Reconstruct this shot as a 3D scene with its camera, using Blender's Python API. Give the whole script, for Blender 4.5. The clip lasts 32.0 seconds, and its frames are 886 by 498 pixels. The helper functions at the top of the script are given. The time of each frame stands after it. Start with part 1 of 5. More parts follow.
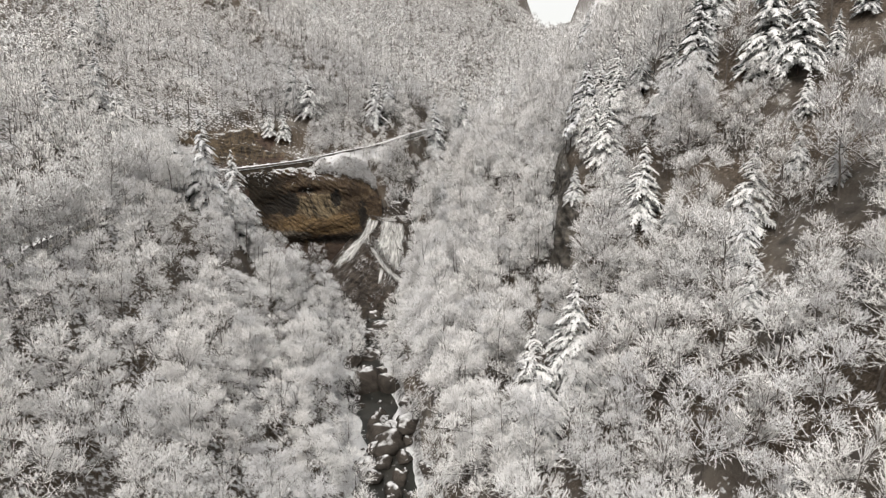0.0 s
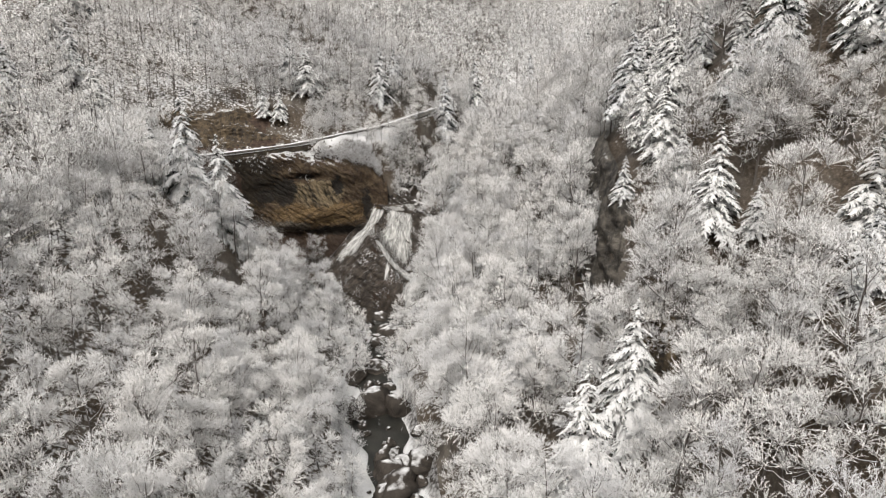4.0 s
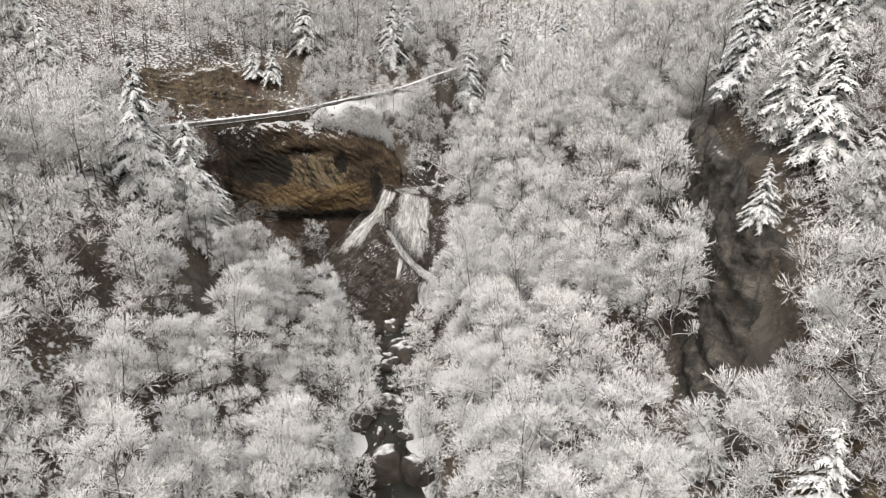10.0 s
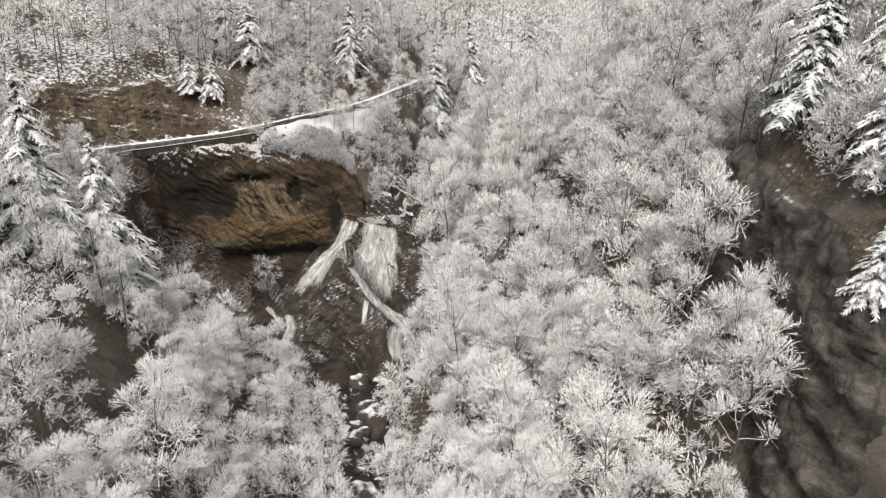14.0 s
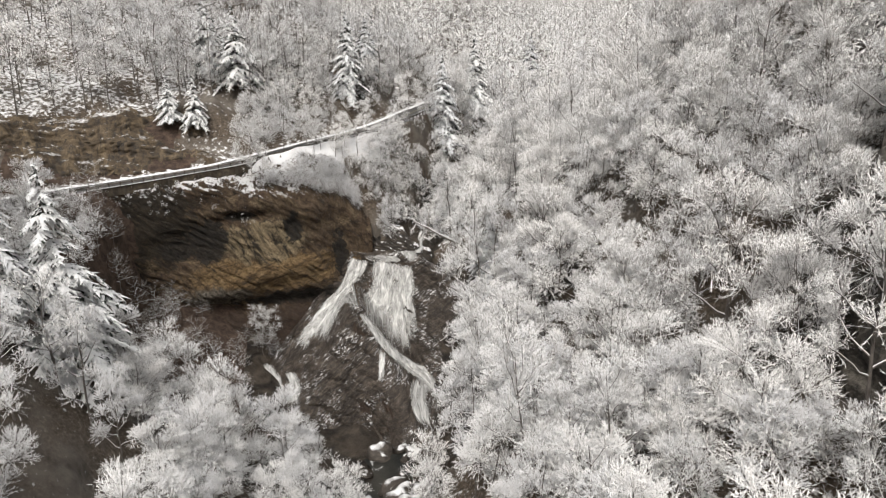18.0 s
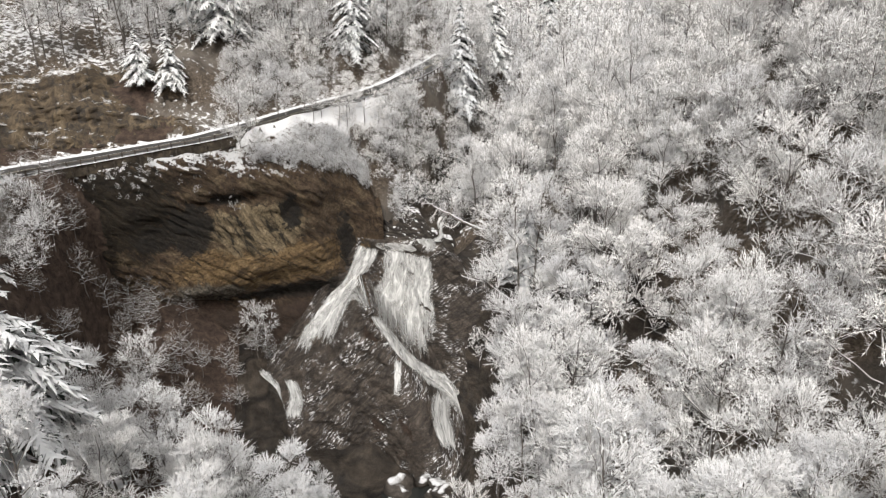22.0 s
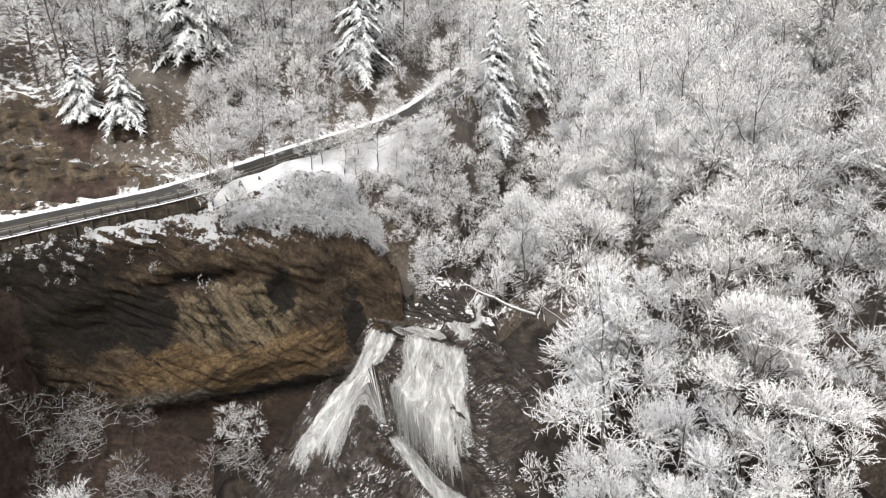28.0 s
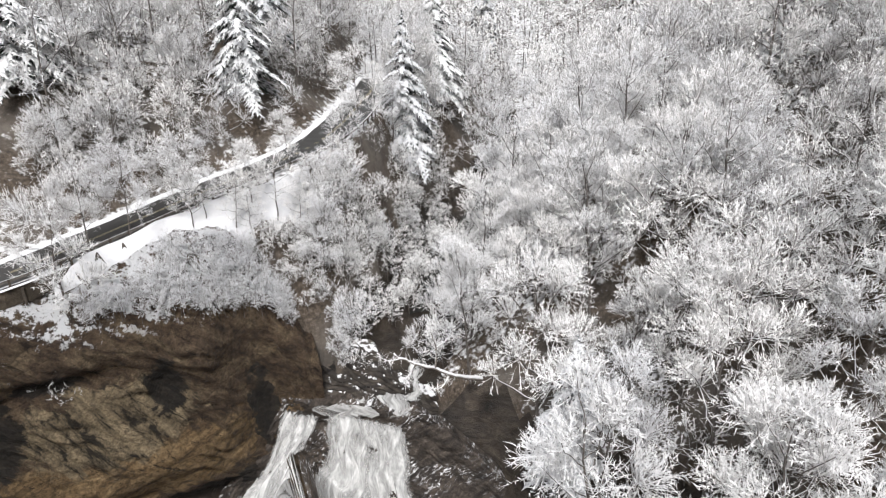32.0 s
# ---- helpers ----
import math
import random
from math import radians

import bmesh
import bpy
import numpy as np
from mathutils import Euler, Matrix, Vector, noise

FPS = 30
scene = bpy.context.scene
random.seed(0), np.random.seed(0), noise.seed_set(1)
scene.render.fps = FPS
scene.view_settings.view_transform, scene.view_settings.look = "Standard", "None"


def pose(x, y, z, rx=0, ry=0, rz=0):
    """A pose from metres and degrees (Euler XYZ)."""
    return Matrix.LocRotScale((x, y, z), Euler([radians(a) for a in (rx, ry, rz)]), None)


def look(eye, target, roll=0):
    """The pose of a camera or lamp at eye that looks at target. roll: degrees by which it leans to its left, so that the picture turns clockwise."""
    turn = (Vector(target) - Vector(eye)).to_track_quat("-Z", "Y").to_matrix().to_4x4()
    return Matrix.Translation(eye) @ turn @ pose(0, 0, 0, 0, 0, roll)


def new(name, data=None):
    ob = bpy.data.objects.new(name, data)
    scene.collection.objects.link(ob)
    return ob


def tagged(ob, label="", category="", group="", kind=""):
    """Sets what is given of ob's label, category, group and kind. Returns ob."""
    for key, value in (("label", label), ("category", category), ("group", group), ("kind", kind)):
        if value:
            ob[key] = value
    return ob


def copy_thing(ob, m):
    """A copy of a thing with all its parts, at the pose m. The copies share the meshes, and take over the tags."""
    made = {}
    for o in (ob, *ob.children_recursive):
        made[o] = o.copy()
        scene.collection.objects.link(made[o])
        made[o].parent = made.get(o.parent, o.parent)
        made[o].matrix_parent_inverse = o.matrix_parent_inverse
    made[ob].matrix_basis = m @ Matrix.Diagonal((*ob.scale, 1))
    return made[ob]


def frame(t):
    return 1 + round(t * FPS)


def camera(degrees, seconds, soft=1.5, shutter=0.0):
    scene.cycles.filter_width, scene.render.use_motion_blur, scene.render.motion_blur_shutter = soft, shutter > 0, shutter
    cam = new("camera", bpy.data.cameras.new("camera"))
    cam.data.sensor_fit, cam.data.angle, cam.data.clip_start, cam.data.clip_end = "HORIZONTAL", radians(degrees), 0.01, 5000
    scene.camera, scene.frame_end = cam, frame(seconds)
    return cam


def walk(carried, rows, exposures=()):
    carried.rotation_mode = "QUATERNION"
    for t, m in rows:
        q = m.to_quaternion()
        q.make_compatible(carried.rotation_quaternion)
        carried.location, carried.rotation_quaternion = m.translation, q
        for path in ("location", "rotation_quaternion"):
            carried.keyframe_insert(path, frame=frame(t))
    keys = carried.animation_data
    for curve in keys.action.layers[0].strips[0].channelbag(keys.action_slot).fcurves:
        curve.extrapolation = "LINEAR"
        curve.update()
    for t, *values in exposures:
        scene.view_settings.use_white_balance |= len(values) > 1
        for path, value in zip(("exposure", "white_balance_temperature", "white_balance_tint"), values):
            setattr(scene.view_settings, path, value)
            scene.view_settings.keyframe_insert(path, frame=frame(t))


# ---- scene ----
cam = camera(70.13, 32.0, soft=1.15)
PATH = [
    (0, (-11.00, -208.23, 36.47), (-9.930, -198.537, 34.247), 0.28),
    (0.5, (-11.09, -205.78, 36.49), (-10.028, -196.109, 34.162), 0.30),
    (1, (-11.18, -203.32, 36.51), (-10.131, -193.672, 34.102), 0.28),
    (1.5, (-11.27, -200.86, 36.53), (-10.226, -191.227, 34.058), 0.29),
    (2, (-11.36, -198.39, 36.56), (-10.320, -188.772, 34.017), 0.25),
    (2.5, (-11.44, -195.90, 36.59), (-10.411, -186.301, 33.997), 0.23),
    (3, (-11.52, -193.40, 36.64), (-10.495, -183.797, 34.046), 0.28),
    (3.5, (-11.60, -190.88, 36.69), (-10.576, -181.271, 34.109), 0.28),
    (4, (-11.67, -188.33, 36.76), (-10.654, -178.722, 34.185), 0.27),
    (4.5, (-11.74, -185.76, 36.84), (-10.733, -176.159, 34.233), 0.27),
    (6.5, (-12.07, -175.27, 37.10), (-11.104, -165.753, 34.197), 0.27),
    (7, (-12.18, -172.60, 37.12), (-11.222, -163.121, 34.100), 0.23),
    (7.5, (-12.30, -169.92, 37.12), (-11.360, -160.469, 33.992), 0.29),
    (8, (-12.44, -167.22, 37.11), (-11.502, -157.801, 33.889), 0.42),
    (8.5, (-12.59, -164.52, 37.08), (-11.659, -155.111, 33.827), 0.58),
    (9, (-12.75, -161.82, 37.07), (-11.814, -152.405, 33.830), 0.77),
    (9.5, (-12.90, -159.13, 37.08), (-11.968, -149.707, 33.853), 0.94),
    (10, (-13.05, -156.45, 37.12), (-12.118, -147.026, 33.906), 1.06),
    (10.5, (-13.18, -153.79, 37.21), (-12.090, -144.384, 34.005), 1.07),
    (11, (-13.30, -151.16, 37.37), (-11.936, -141.789, 34.164), 0.98),
    (11.5, (-13.41, -148.57, 37.56), (-11.846, -139.221, 34.358), 0.81),
    (12, (-13.52, -146.00, 37.75), (-11.855, -136.672, 34.553), 0.73),
    (12.5, (-13.65, -143.47, 37.89), (-11.918, -134.154, 34.700), 0.73),
    (13, (-13.82, -140.98, 37.95), (-12.073, -131.659, 34.772), 0.81),
    (13.5, (-14.03, -138.53, 37.88), (-12.430, -129.174, 34.718), 0.92),
    (14, (-14.31, -136.11, 37.64), (-12.689, -126.749, 34.526), 1.09),
    (14.5, (-14.66, -133.74, 37.19), (-13.023, -124.361, 34.141), 1.12),
    (16.5, (-16.63, -124.50, 34.22), (-14.902, -115.055, 31.417), -0.93),
    (17, (-17.17, -122.18, 33.54), (-15.412, -112.721, 30.820), -1.03),
    (17.5, (-17.70, -119.83, 33.05), (-15.892, -110.358, 30.406), -1.06),
    (18, (-18.20, -117.44, 32.80), (-16.347, -107.960, 30.209), -1.09),
    (18.5, (-18.66, -115.00, 32.82), (-16.767, -105.520, 30.254), -1.03),
    (19, (-19.07, -112.52, 33.04), (-17.146, -103.048, 30.482), -0.84),
    (19.5, (-19.42, -110.01, 33.43), (-17.467, -100.544, 30.875), -0.72),
    (20, (-19.71, -107.48, 33.92), (-17.732, -98.023, 31.356), -0.58),
    (20.5, (-19.94, -104.94, 34.47), (-17.954, -95.527, 31.734), -0.46),
    (21, (-20.10, -102.38, 35.02), (-18.111, -93.064, 31.993), -0.44),
    (21.5, (-20.18, -99.83, 35.52), (-18.204, -90.595, 32.246), -0.44),
    (22, (-20.19, -97.29, 35.94), (-18.221, -88.128, 32.456), -0.41),
    (22.5, (-20.15, -94.76, 36.28), (-18.179, -85.638, 32.696), -0.42),
    (23, (-20.06, -92.25, 36.57), (-18.088, -83.139, 32.945), -0.40),
    (23.5, (-19.94, -89.75, 36.82), (-17.974, -80.641, 33.194), -0.36),
    (24, (-19.81, -87.28, 37.03), (-17.845, -78.165, 33.410), -0.35),
    (24.5, (-19.69, -84.83, 37.22), (-17.721, -75.715, 33.605), -0.35),
    (25, (-19.59, -82.41, 37.40), (-17.618, -73.292, 33.800), -0.39),
    (25.5, (-19.51, -80.02, 37.59), (-17.540, -70.906, 33.988), -0.38),
    (27.5, (-19.29, -70.93, 38.38), (-17.309, -61.812, 34.796), -0.26),
    (28, (-19.19, -68.80, 38.60), (-17.214, -59.682, 35.014), -0.30),
    (28.5, (-19.06, -66.74, 38.83), (-16.750, -57.699, 35.241), -0.56),
    (29, (-18.88, -64.75, 39.07), (-16.154, -55.830, 35.472), -0.97),
    (29.5, (-18.66, -62.82, 39.32), (-15.593, -54.019, 35.708), -1.31),
    (30, (-18.41, -60.95, 39.58), (-15.220, -52.189, 35.960), -1.49),
    (30.5, (-18.13, -59.11, 39.85), (-14.857, -50.388, 36.220), -1.53),
    (31, (-17.83, -57.31, 40.12), (-14.504, -48.608, 36.486), -1.51),
    (31.5, (-17.51, -55.53, 40.40), (-14.155, -46.856, 36.719), -1.56),
    (32, (-17.19, -53.75, 40.68), (-13.827, -45.120, 36.919), -1.59),
]
walk(cam, [(t, look(eye, target, roll)) for t, eye, target, roll in PATH], [(0, 0.0, 6500, 10), (9, 0.1, 6500, 10), (14, 0.15, 6500, 10), (19, 0.22, 6450, 10), (28, 0.38, 6250, 10), (32, 0.36, 6120, 11)])

# ---- daylight: a low overcast sky ----
world = bpy.data.worlds.new("overcast_sky")
scene.world = world
world.use_nodes = True
wn = world.node_tree
wn.nodes.clear()
sky = wn.nodes.new("ShaderNodeTexSky")
sky.sky_type = "NISHITA"
sky.sun_disc = False
sky.sun_elevation = radians(38)
sky.sun_rotation = radians(200)
sky.air_density, sky.dust_density, sky.ozone_density = 1.0, 6.0, 1.0
cloud = wn.nodes.new("ShaderNodeMix")
cloud.data_type = "RGBA"
cloud.inputs["Factor"].default_value = 0.8
cloud.inputs["B"].default_value = (7.4, 7.3, 7.0, 1)
bg = wn.nodes.new("ShaderNodeBackground")
bg.inputs["Strength"].default_value = 0.15
wo = wn.nodes.new("ShaderNodeOutputWorld")
wn.links.new(sky.outputs[0], cloud.inputs["A"])
wn.links.new(cloud.outputs["Result"], bg.inputs["Color"])
wn.links.new(bg.outputs[0], wo.inputs[0])
sun_data = bpy.data.lights.new("sun", "SUN")
sun_data.energy, sun_data.angle, sun_data.color = 2.4, radians(16), (1.0, 0.97, 0.92)
sun = new("sun", sun_data)
sun.matrix_world = look((-60, -150, 200), (0, 0, 0))


# ---- materials ----
class Mat:
    """A node material under construction."""

    def __init__(self, name):
        self.m = bpy.data.materials.new(name)
        self.m.use_nodes = True
        self.t = self.m.node_tree
        self.b = self.t.nodes["Principled BSDF"]
        self.b.inputs["Specular IOR Level"].default_value = 0.3

    def node(self, kind, **values):
        n = self.t.nodes.new("ShaderNode" + kind)
        for k, v in values.items():
            n.inputs[k.replace("_", " ")].default_value = v
        return n

    def link(self, a, b):
        self.t.links.new(a, b)

    def coords(self, space="Object", scale=(1, 1, 1), turn=(0, 0, 0)):
        tc, mp = self.node("TexCoord"), self.node("Mapping")
        self.link(tc.outputs[space], mp.inputs[0])
        mp.inputs["Scale"].default_value, mp.inputs["Rotation"].default_value = scale, turn
        return mp.outputs[0]

    def along(self, angle, scale):
        """Object coordinates turned about y first, then stretched."""
        v = self.coords(turn=(0, angle, 0))
        mp = self.node("Mapping")
        self.link(v, mp.inputs[0])
        mp.inputs["Scale"].default_value = scale
        return mp.outputs[0]

    def noise(self, vec, scale, detail=5.0, rough=0.55, warp=0.0):
        n = self.node("TexNoise", Scale=scale, Detail=detail, Roughness=rough, Distortion=warp)
        self.link(vec, n.inputs["Vector"])
        return n.outputs["Fac"]

    def ramp(self, fac, stops):
        r = self.node("ValToRGB")
        e = r.color_ramp.elements
        for k, (p, c) in enumerate(stops):
            el = e[k] if k < 2 else e.new(p)
            el.position, el.color = p, (*c, 1) if len(c) == 3 else c
        self.link(fac, r.inputs[0])
        return r.outputs[0]

    def mix(self, fac, a, b, blend="MIX"):
        n = self.node("Mix")
        n.data_type, n.blend_type = "RGBA", blend
        for src, name in ((fac, "Factor"), (a, "A"), (b, "B")):
            if isinstance(src, (int, float)):
                n.inputs[name].default_value = src
            elif isinstance(src, tuple):
                n.inputs[name].default_value = (*src, 1)
            else:
                self.link(src, n.inputs[name])
        return n.outputs["Result"]

    def math(self, op, a, b=0.0):
        n = self.node("Math")
        n.operation = op
        for k, v in enumerate((a, b)):
            if isinstance(v, (int, float)):
                n.inputs[k].default_value = v
            else:
                self.link(v, n.inputs[k])
        return n.outputs[0]

    def cracks(self, vec, scale, wide):
        """Dark joints between angular blocks."""
        n = self.node("TexVoronoi", Scale=scale)
        n.feature = "DISTANCE_TO_EDGE"
        warp = self.node("TexNoise", Scale=scale * 1.6, Detail=5.0)
        self.link(vec, warp.inputs["Vector"])
        mixed = self.mix(0.22, vec, warp.outputs["Color"], "ADD")
        self.link(mixed, n.inputs["Vector"])
        return self.ramp(n.outputs["Distance"], [(0.0, (1, 1, 1)), (wide, (0, 0, 0))])

    def up(self):
        """How far the surface faces the sky."""
        g, s = self.node("NewGeometry"), self.node("SeparateXYZ")
        self.link(g.outputs["Normal"], s.inputs[0])
        return s.outputs["Z"]

    def snow(self, base, low, high, vec, scale=2.0, amount=0.5, white=(0.80, 0.80, 0.81)):
        """Snow lies where the surface faces up, with ragged edges."""
        f = self.math("ADD", self.up(), self.math("MULTIPLY", self.math("SUBTRACT", self.noise(vec, scale, 4), 0.5), amount))
        mask = self.ramp(f, [(low, (0, 0, 0)), (high, (1, 1, 1))])
        return self.mix(mask, base, white), mask

    def done(self, color, rough=0.8, bump=None, strength=0.3, dist=0.05):
        if isinstance(color, tuple):
            self.b.inputs["Base Color"].default_value = (*color, 1)
        else:
            self.link(color, self.b.inputs["Base Color"])
        if isinstance(rough, (int, float)):
            self.b.inputs["Roughness"].default_value = rough
        else:
            self.link(rough, self.b.inputs["Roughness"])
        if bump is not None:
            n = self.node("Bump", Strength=strength, Distance=dist)
            self.link(bump, n.inputs["Height"])
            self.link(n.outputs[0], self.b.inputs["Normal"])
        return self.m


def ground_material():
    k = Mat("snowy_forest_floor")
    v = k.coords()
    litter = k.ramp(k.noise(v, 2.2, 9, 0.75), [(0.32, (0.02, 0.015, 0.012)), (0.52, (0.09, 0.07, 0.052)), (0.72, (0.24, 0.2, 0.165))])
    stone = k.ramp(k.noise(v, 0.25, 8, 0.6, 0.6), [(0.35, (0.05, 0.045, 0.04)), (0.6, (0.16, 0.14, 0.12))])
    base = k.mix(k.ramp(k.noise(v, 0.08, 4), [(0.45, (0, 0, 0)), (0.6, (1, 1, 1))]), litter, stone)
    c, mask = k.snow(base, 0.8, 1.08, v, 1.3, 1.3)
    return k.done(c, 0.85, k.noise(v, 2.5, 8, 0.7), 0.7, 0.25)


def rock_material(name, dark, mid, light, low=0.62, high=0.9, lay=(0.35, 0.35, 1.0), stain=None, wet=0.6, flecks=0.5):
    k = Mat(name)
    v, bed = k.coords(), k.coords(scale=lay, turn=(0.15, 0.1, 0))
    a = k.ramp(k.noise(bed, 0.55, 9, 0.62, 1.2), [(0.33, dark), (0.5, mid), (0.68, light)])
    b = k.mix(k.ramp(k.noise(v, 3.0, 7, 0.7), [(0.3, (0.35, 0.35, 0.35)), (0.7, (1, 1, 1))]), (0.4, 0.38, 0.36), (1.0, 1.0, 1.0))
    a = k.mix(1.0, a, b, "MULTIPLY")
    if stain:
        streak = k.noise(k.coords(scale=(1.4, 1.4, 0.09)), 0.8, 6, 0.6, 0.4)
        a = k.mix(k.ramp(streak, [(0.5, (0, 0, 0)), (0.66, (1, 1, 1))]), a, stain)
    c, mask = k.snow(a, low, high, v, 1.7, flecks)
    r = k.ramp(k.noise(v, 0.7, 5), [(0.3, (wet, wet, wet)), (0.7, (0.9, 0.9, 0.9))])
    h = k.math("ADD", k.noise(bed, 1.2, 9, 0.65, 0.8), k.math("MULTIPLY", k.noise(v, 5, 6), 0.4))
    return k.done(c, r, h, 0.9, 0.35)


def bark_material(name, dark, light, low=0.35, high=0.7):
    k = Mat(name)
    v = k.coords(scale=(1, 1, 0.25))
    base = k.ramp(k.noise(v, 6, 6, 0.65), [(0.3, dark), (0.7, light)])
    c, _ = k.snow(base, low, high, k.coords(), 2.2, 0.6)
    return k.done(c, 0.9, k.noise(v, 9, 4), 0.5, 0.02)


def twig_material(name, dark, white, low, high):
    """Twigs with rime on what faces the sky; whole trees and patches of wood differ a little in tone."""
    k = Mat(name)
    oi = k.node("ObjectInfo")
    v = k.coords()
    shade = k.ramp(oi.outputs["Random"], [(0.0, (0.8, 0.8, 0.815)), (0.5, (0.93, 0.925, 0.92)), (1.0, (1.0, 0.985, 0.97))])
    w = k.mix(1.0, white, shade, "MULTIPLY")
    w = k.mix(1.0, w, k.ramp(k.noise(v, 0.11, 3), [(0.35, (0.86, 0.86, 0.87)), (0.6, (1, 1, 1))]), "MULTIPLY")
    f = k.math("ADD", k.up(), k.math("MULTIPLY", k.math("SUBTRACT", k.noise(v, 0.8, 4), 0.5), 0.9))
    mask = k.ramp(f, [(low, (0, 0, 0)), (high, (1, 1, 1))])
    return k.done(k.mix(mask, dark, w), 0.8)


GROUND = ground_material()
def scrub_material():
    k = Mat("brown_winter_scrub")
    v = k.coords()
    c = k.ramp(k.noise(v, 0.8, 9, 0.7, 0.5), [(0.3, (0.022, 0.015, 0.012)), (0.55, (0.085, 0.058, 0.044)), (0.75, (0.15, 0.108, 0.08))])
    c, _ = k.snow(c, 0.97, 1.0, v, 0.6, 0.25)
    return k.done(c, 0.9, k.noise(v, 2.0, 9, 0.75), 1.0, 0.5)


SCRUB = scrub_material()
ROCK = rock_material("dark_wet_gneiss", (0.012, 0.01, 0.009), (0.05, 0.042, 0.035), (0.12, 0.1, 0.085), wet=0.35)


def buttress_material():
    k = Mat("dark_ledged_gneiss")
    v, bed = k.coords(), k.along(0.6, (0.4, 0.4, 1.8))
    a = k.ramp(k.noise(bed, 0.9, 9, 0.65, 0.8), [(0.33, (0.018, 0.015, 0.013)), (0.5, (0.06, 0.048, 0.039)), (0.68, (0.14, 0.114, 0.092))])
    a = k.mix(k.ramp(k.noise(v, 3.0, 7, 0.7), [(0.3, (0.7, 0.7, 0.7)), (0.6, (0, 0, 0))]), a, (0.012, 0.01, 0.009))
    patch = k.ramp(k.noise(v, 0.22, 3, 0.5), [(0.46, (0, 0, 0)), (0.56, (1, 1, 1))])
    streak = k.ramp(k.noise(k.along(0.6, (0.6, 0.6, 2.6)), 1.9, 9, 0.7, 0.9), [(0.54, (0, 0, 0)), (0.6, (1, 1, 1))])
    facing = k.ramp(k.up(), [(0.12, (0, 0, 0)), (0.35, (1, 1, 1))])
    snow = k.math("MULTIPLY", k.math("MULTIPLY", patch, streak), facing)
    c = k.mix(snow, a, (0.8, 0.8, 0.81))
    hgt = k.math("ADD", k.noise(bed, 1.5, 9, 0.65, 0.8), k.math("MULTIPLY", k.noise(v, 5, 6), 0.4))
    return k.done(c, k.ramp(k.noise(v, 0.7, 5), [(0.3, (0.3, 0.3, 0.3)), (0.7, (0.85, 0.85, 0.85))]), hgt, 1.0, 0.4)


FALL_ROCK = buttress_material()
WET_ROCK = rock_material("bare_wet_rock", (0.012, 0.01, 0.009), (0.045, 0.036, 0.028), (0.1, 0.08, 0.062), 1.1, 1.25, wet=0.35, flecks=0.3)
CUT_ROCK = rock_material("brown_road_cut_rock", (0.028, 0.022, 0.016), (0.1, 0.074, 0.048), (0.21, 0.16, 0.1), 0.82, 1.0, (0.8, 0.8, 0.3), (0.03, 0.026, 0.022))
BARK = bark_material("frosted_grey_bark", (0.06, 0.052, 0.045), (0.18, 0.16, 0.145), 0.35, 0.75)
PINE_BARK = bark_material("dark_pine_bark", (0.03, 0.024, 0.02), (0.11, 0.085, 0.07), 0.4, 0.8)
TWIG = twig_material("rime_covered_twigs", (0.5, 0.485, 0.472), (0.94, 0.935, 0.93), -0.1, 0.4)
BROWN_TWIG = twig_material("bare_brown_twigs", (0.1, 0.08, 0.065), (0.62, 0.6, 0.58), 0.35, 0.95)
SIDE_ROCK = rock_material("grey_side_cliff_rock", (0.03, 0.027, 0.024), (0.1, 0.09, 0.077), (0.2, 0.18, 0.155), 0.74, 0.92, (0.5, 0.5, 0.8), (0.03, 0.028, 0.027))
FROND = twig_material("snow_laden_needles", (0.05, 0.06, 0.05), (0.9, 0.905, 0.91), 0.2, 0.5)

# ---- the lie of the land ----
STREAM_Y = (-420, -260, -200, -102, -80, -45, -24, -8, 0, 22, 40, 63, 120, 300, 600, 1500, 3000)
STREAM_X = (-5, -5, -7, -10, -13, -13, -8, -3, -4, 10, 25, 47, 82, 150, 320, 900, 1900)
STREAM_Z = (-58, -40, -33, -25.6, -24.6, -25.2, -26.0, -20, -0.6, 2.5, 5, 9, 22, 66, 128, 230, 300)
ROAD = ((-90, -420, -9), (-82, -300, -1), (-75, -200, 5), (-70, -130, 9.5), (-68, -105, 11.5), (-67, -67, 13.2), (-71, -46, 14.2), (-74, -25, 15),
        (-70, -6, 14.7), (-61, 3.0, 15.1), (-52, 6.7, 15.8), (-44, 8.9, 16.6), (-36, 10.2, 17.6), (-27, 14.5, 19.0), (-17, 19.3, 20.8), (-9, 21.9, 22.3),
        (-3, 25.4, 23.5), (1.8, 31.5, 24.5), (6, 39, 25.4), (11.5, 50, 26.2), (19, 68, 27.5), (31, 95, 31), (56, 150, 40), (120, 300, 84), (280, 600, 172))


def smooth(a, b, x):
    t = np.clip((x - a) / (b - a), 0, 1)
    return t * t * (3 - 2 * t)


def spline(points, step):
    """A smooth line through the points, resampled."""
    p = np.array(points, float)
    out = []
    for i in range(len(p) - 1):
        a, b, c, d = p[max(i - 1, 0)], p[i], p[i + 1], p[min(i + 2, len(p) - 1)]
        n = max(2, int(np.linalg.norm(c - b) / step))
        for t in np.arange(n) / n:
            out.append(0.5 * (2 * b + (c - a) * t + (2 * a - 5 * b + 4 * c - d) * t * t + (3 * b - a - 3 * c + d) * t ** 3))
    return np.array(out + [p[-1]])


ROAD_LINE = spline(ROAD, 1.5)
ROAD_DIR = np.gradient(ROAD_LINE[:, :2], axis=0)
ROAD_DIR /= np.linalg.norm(ROAD_DIR, axis=1)[:, None]


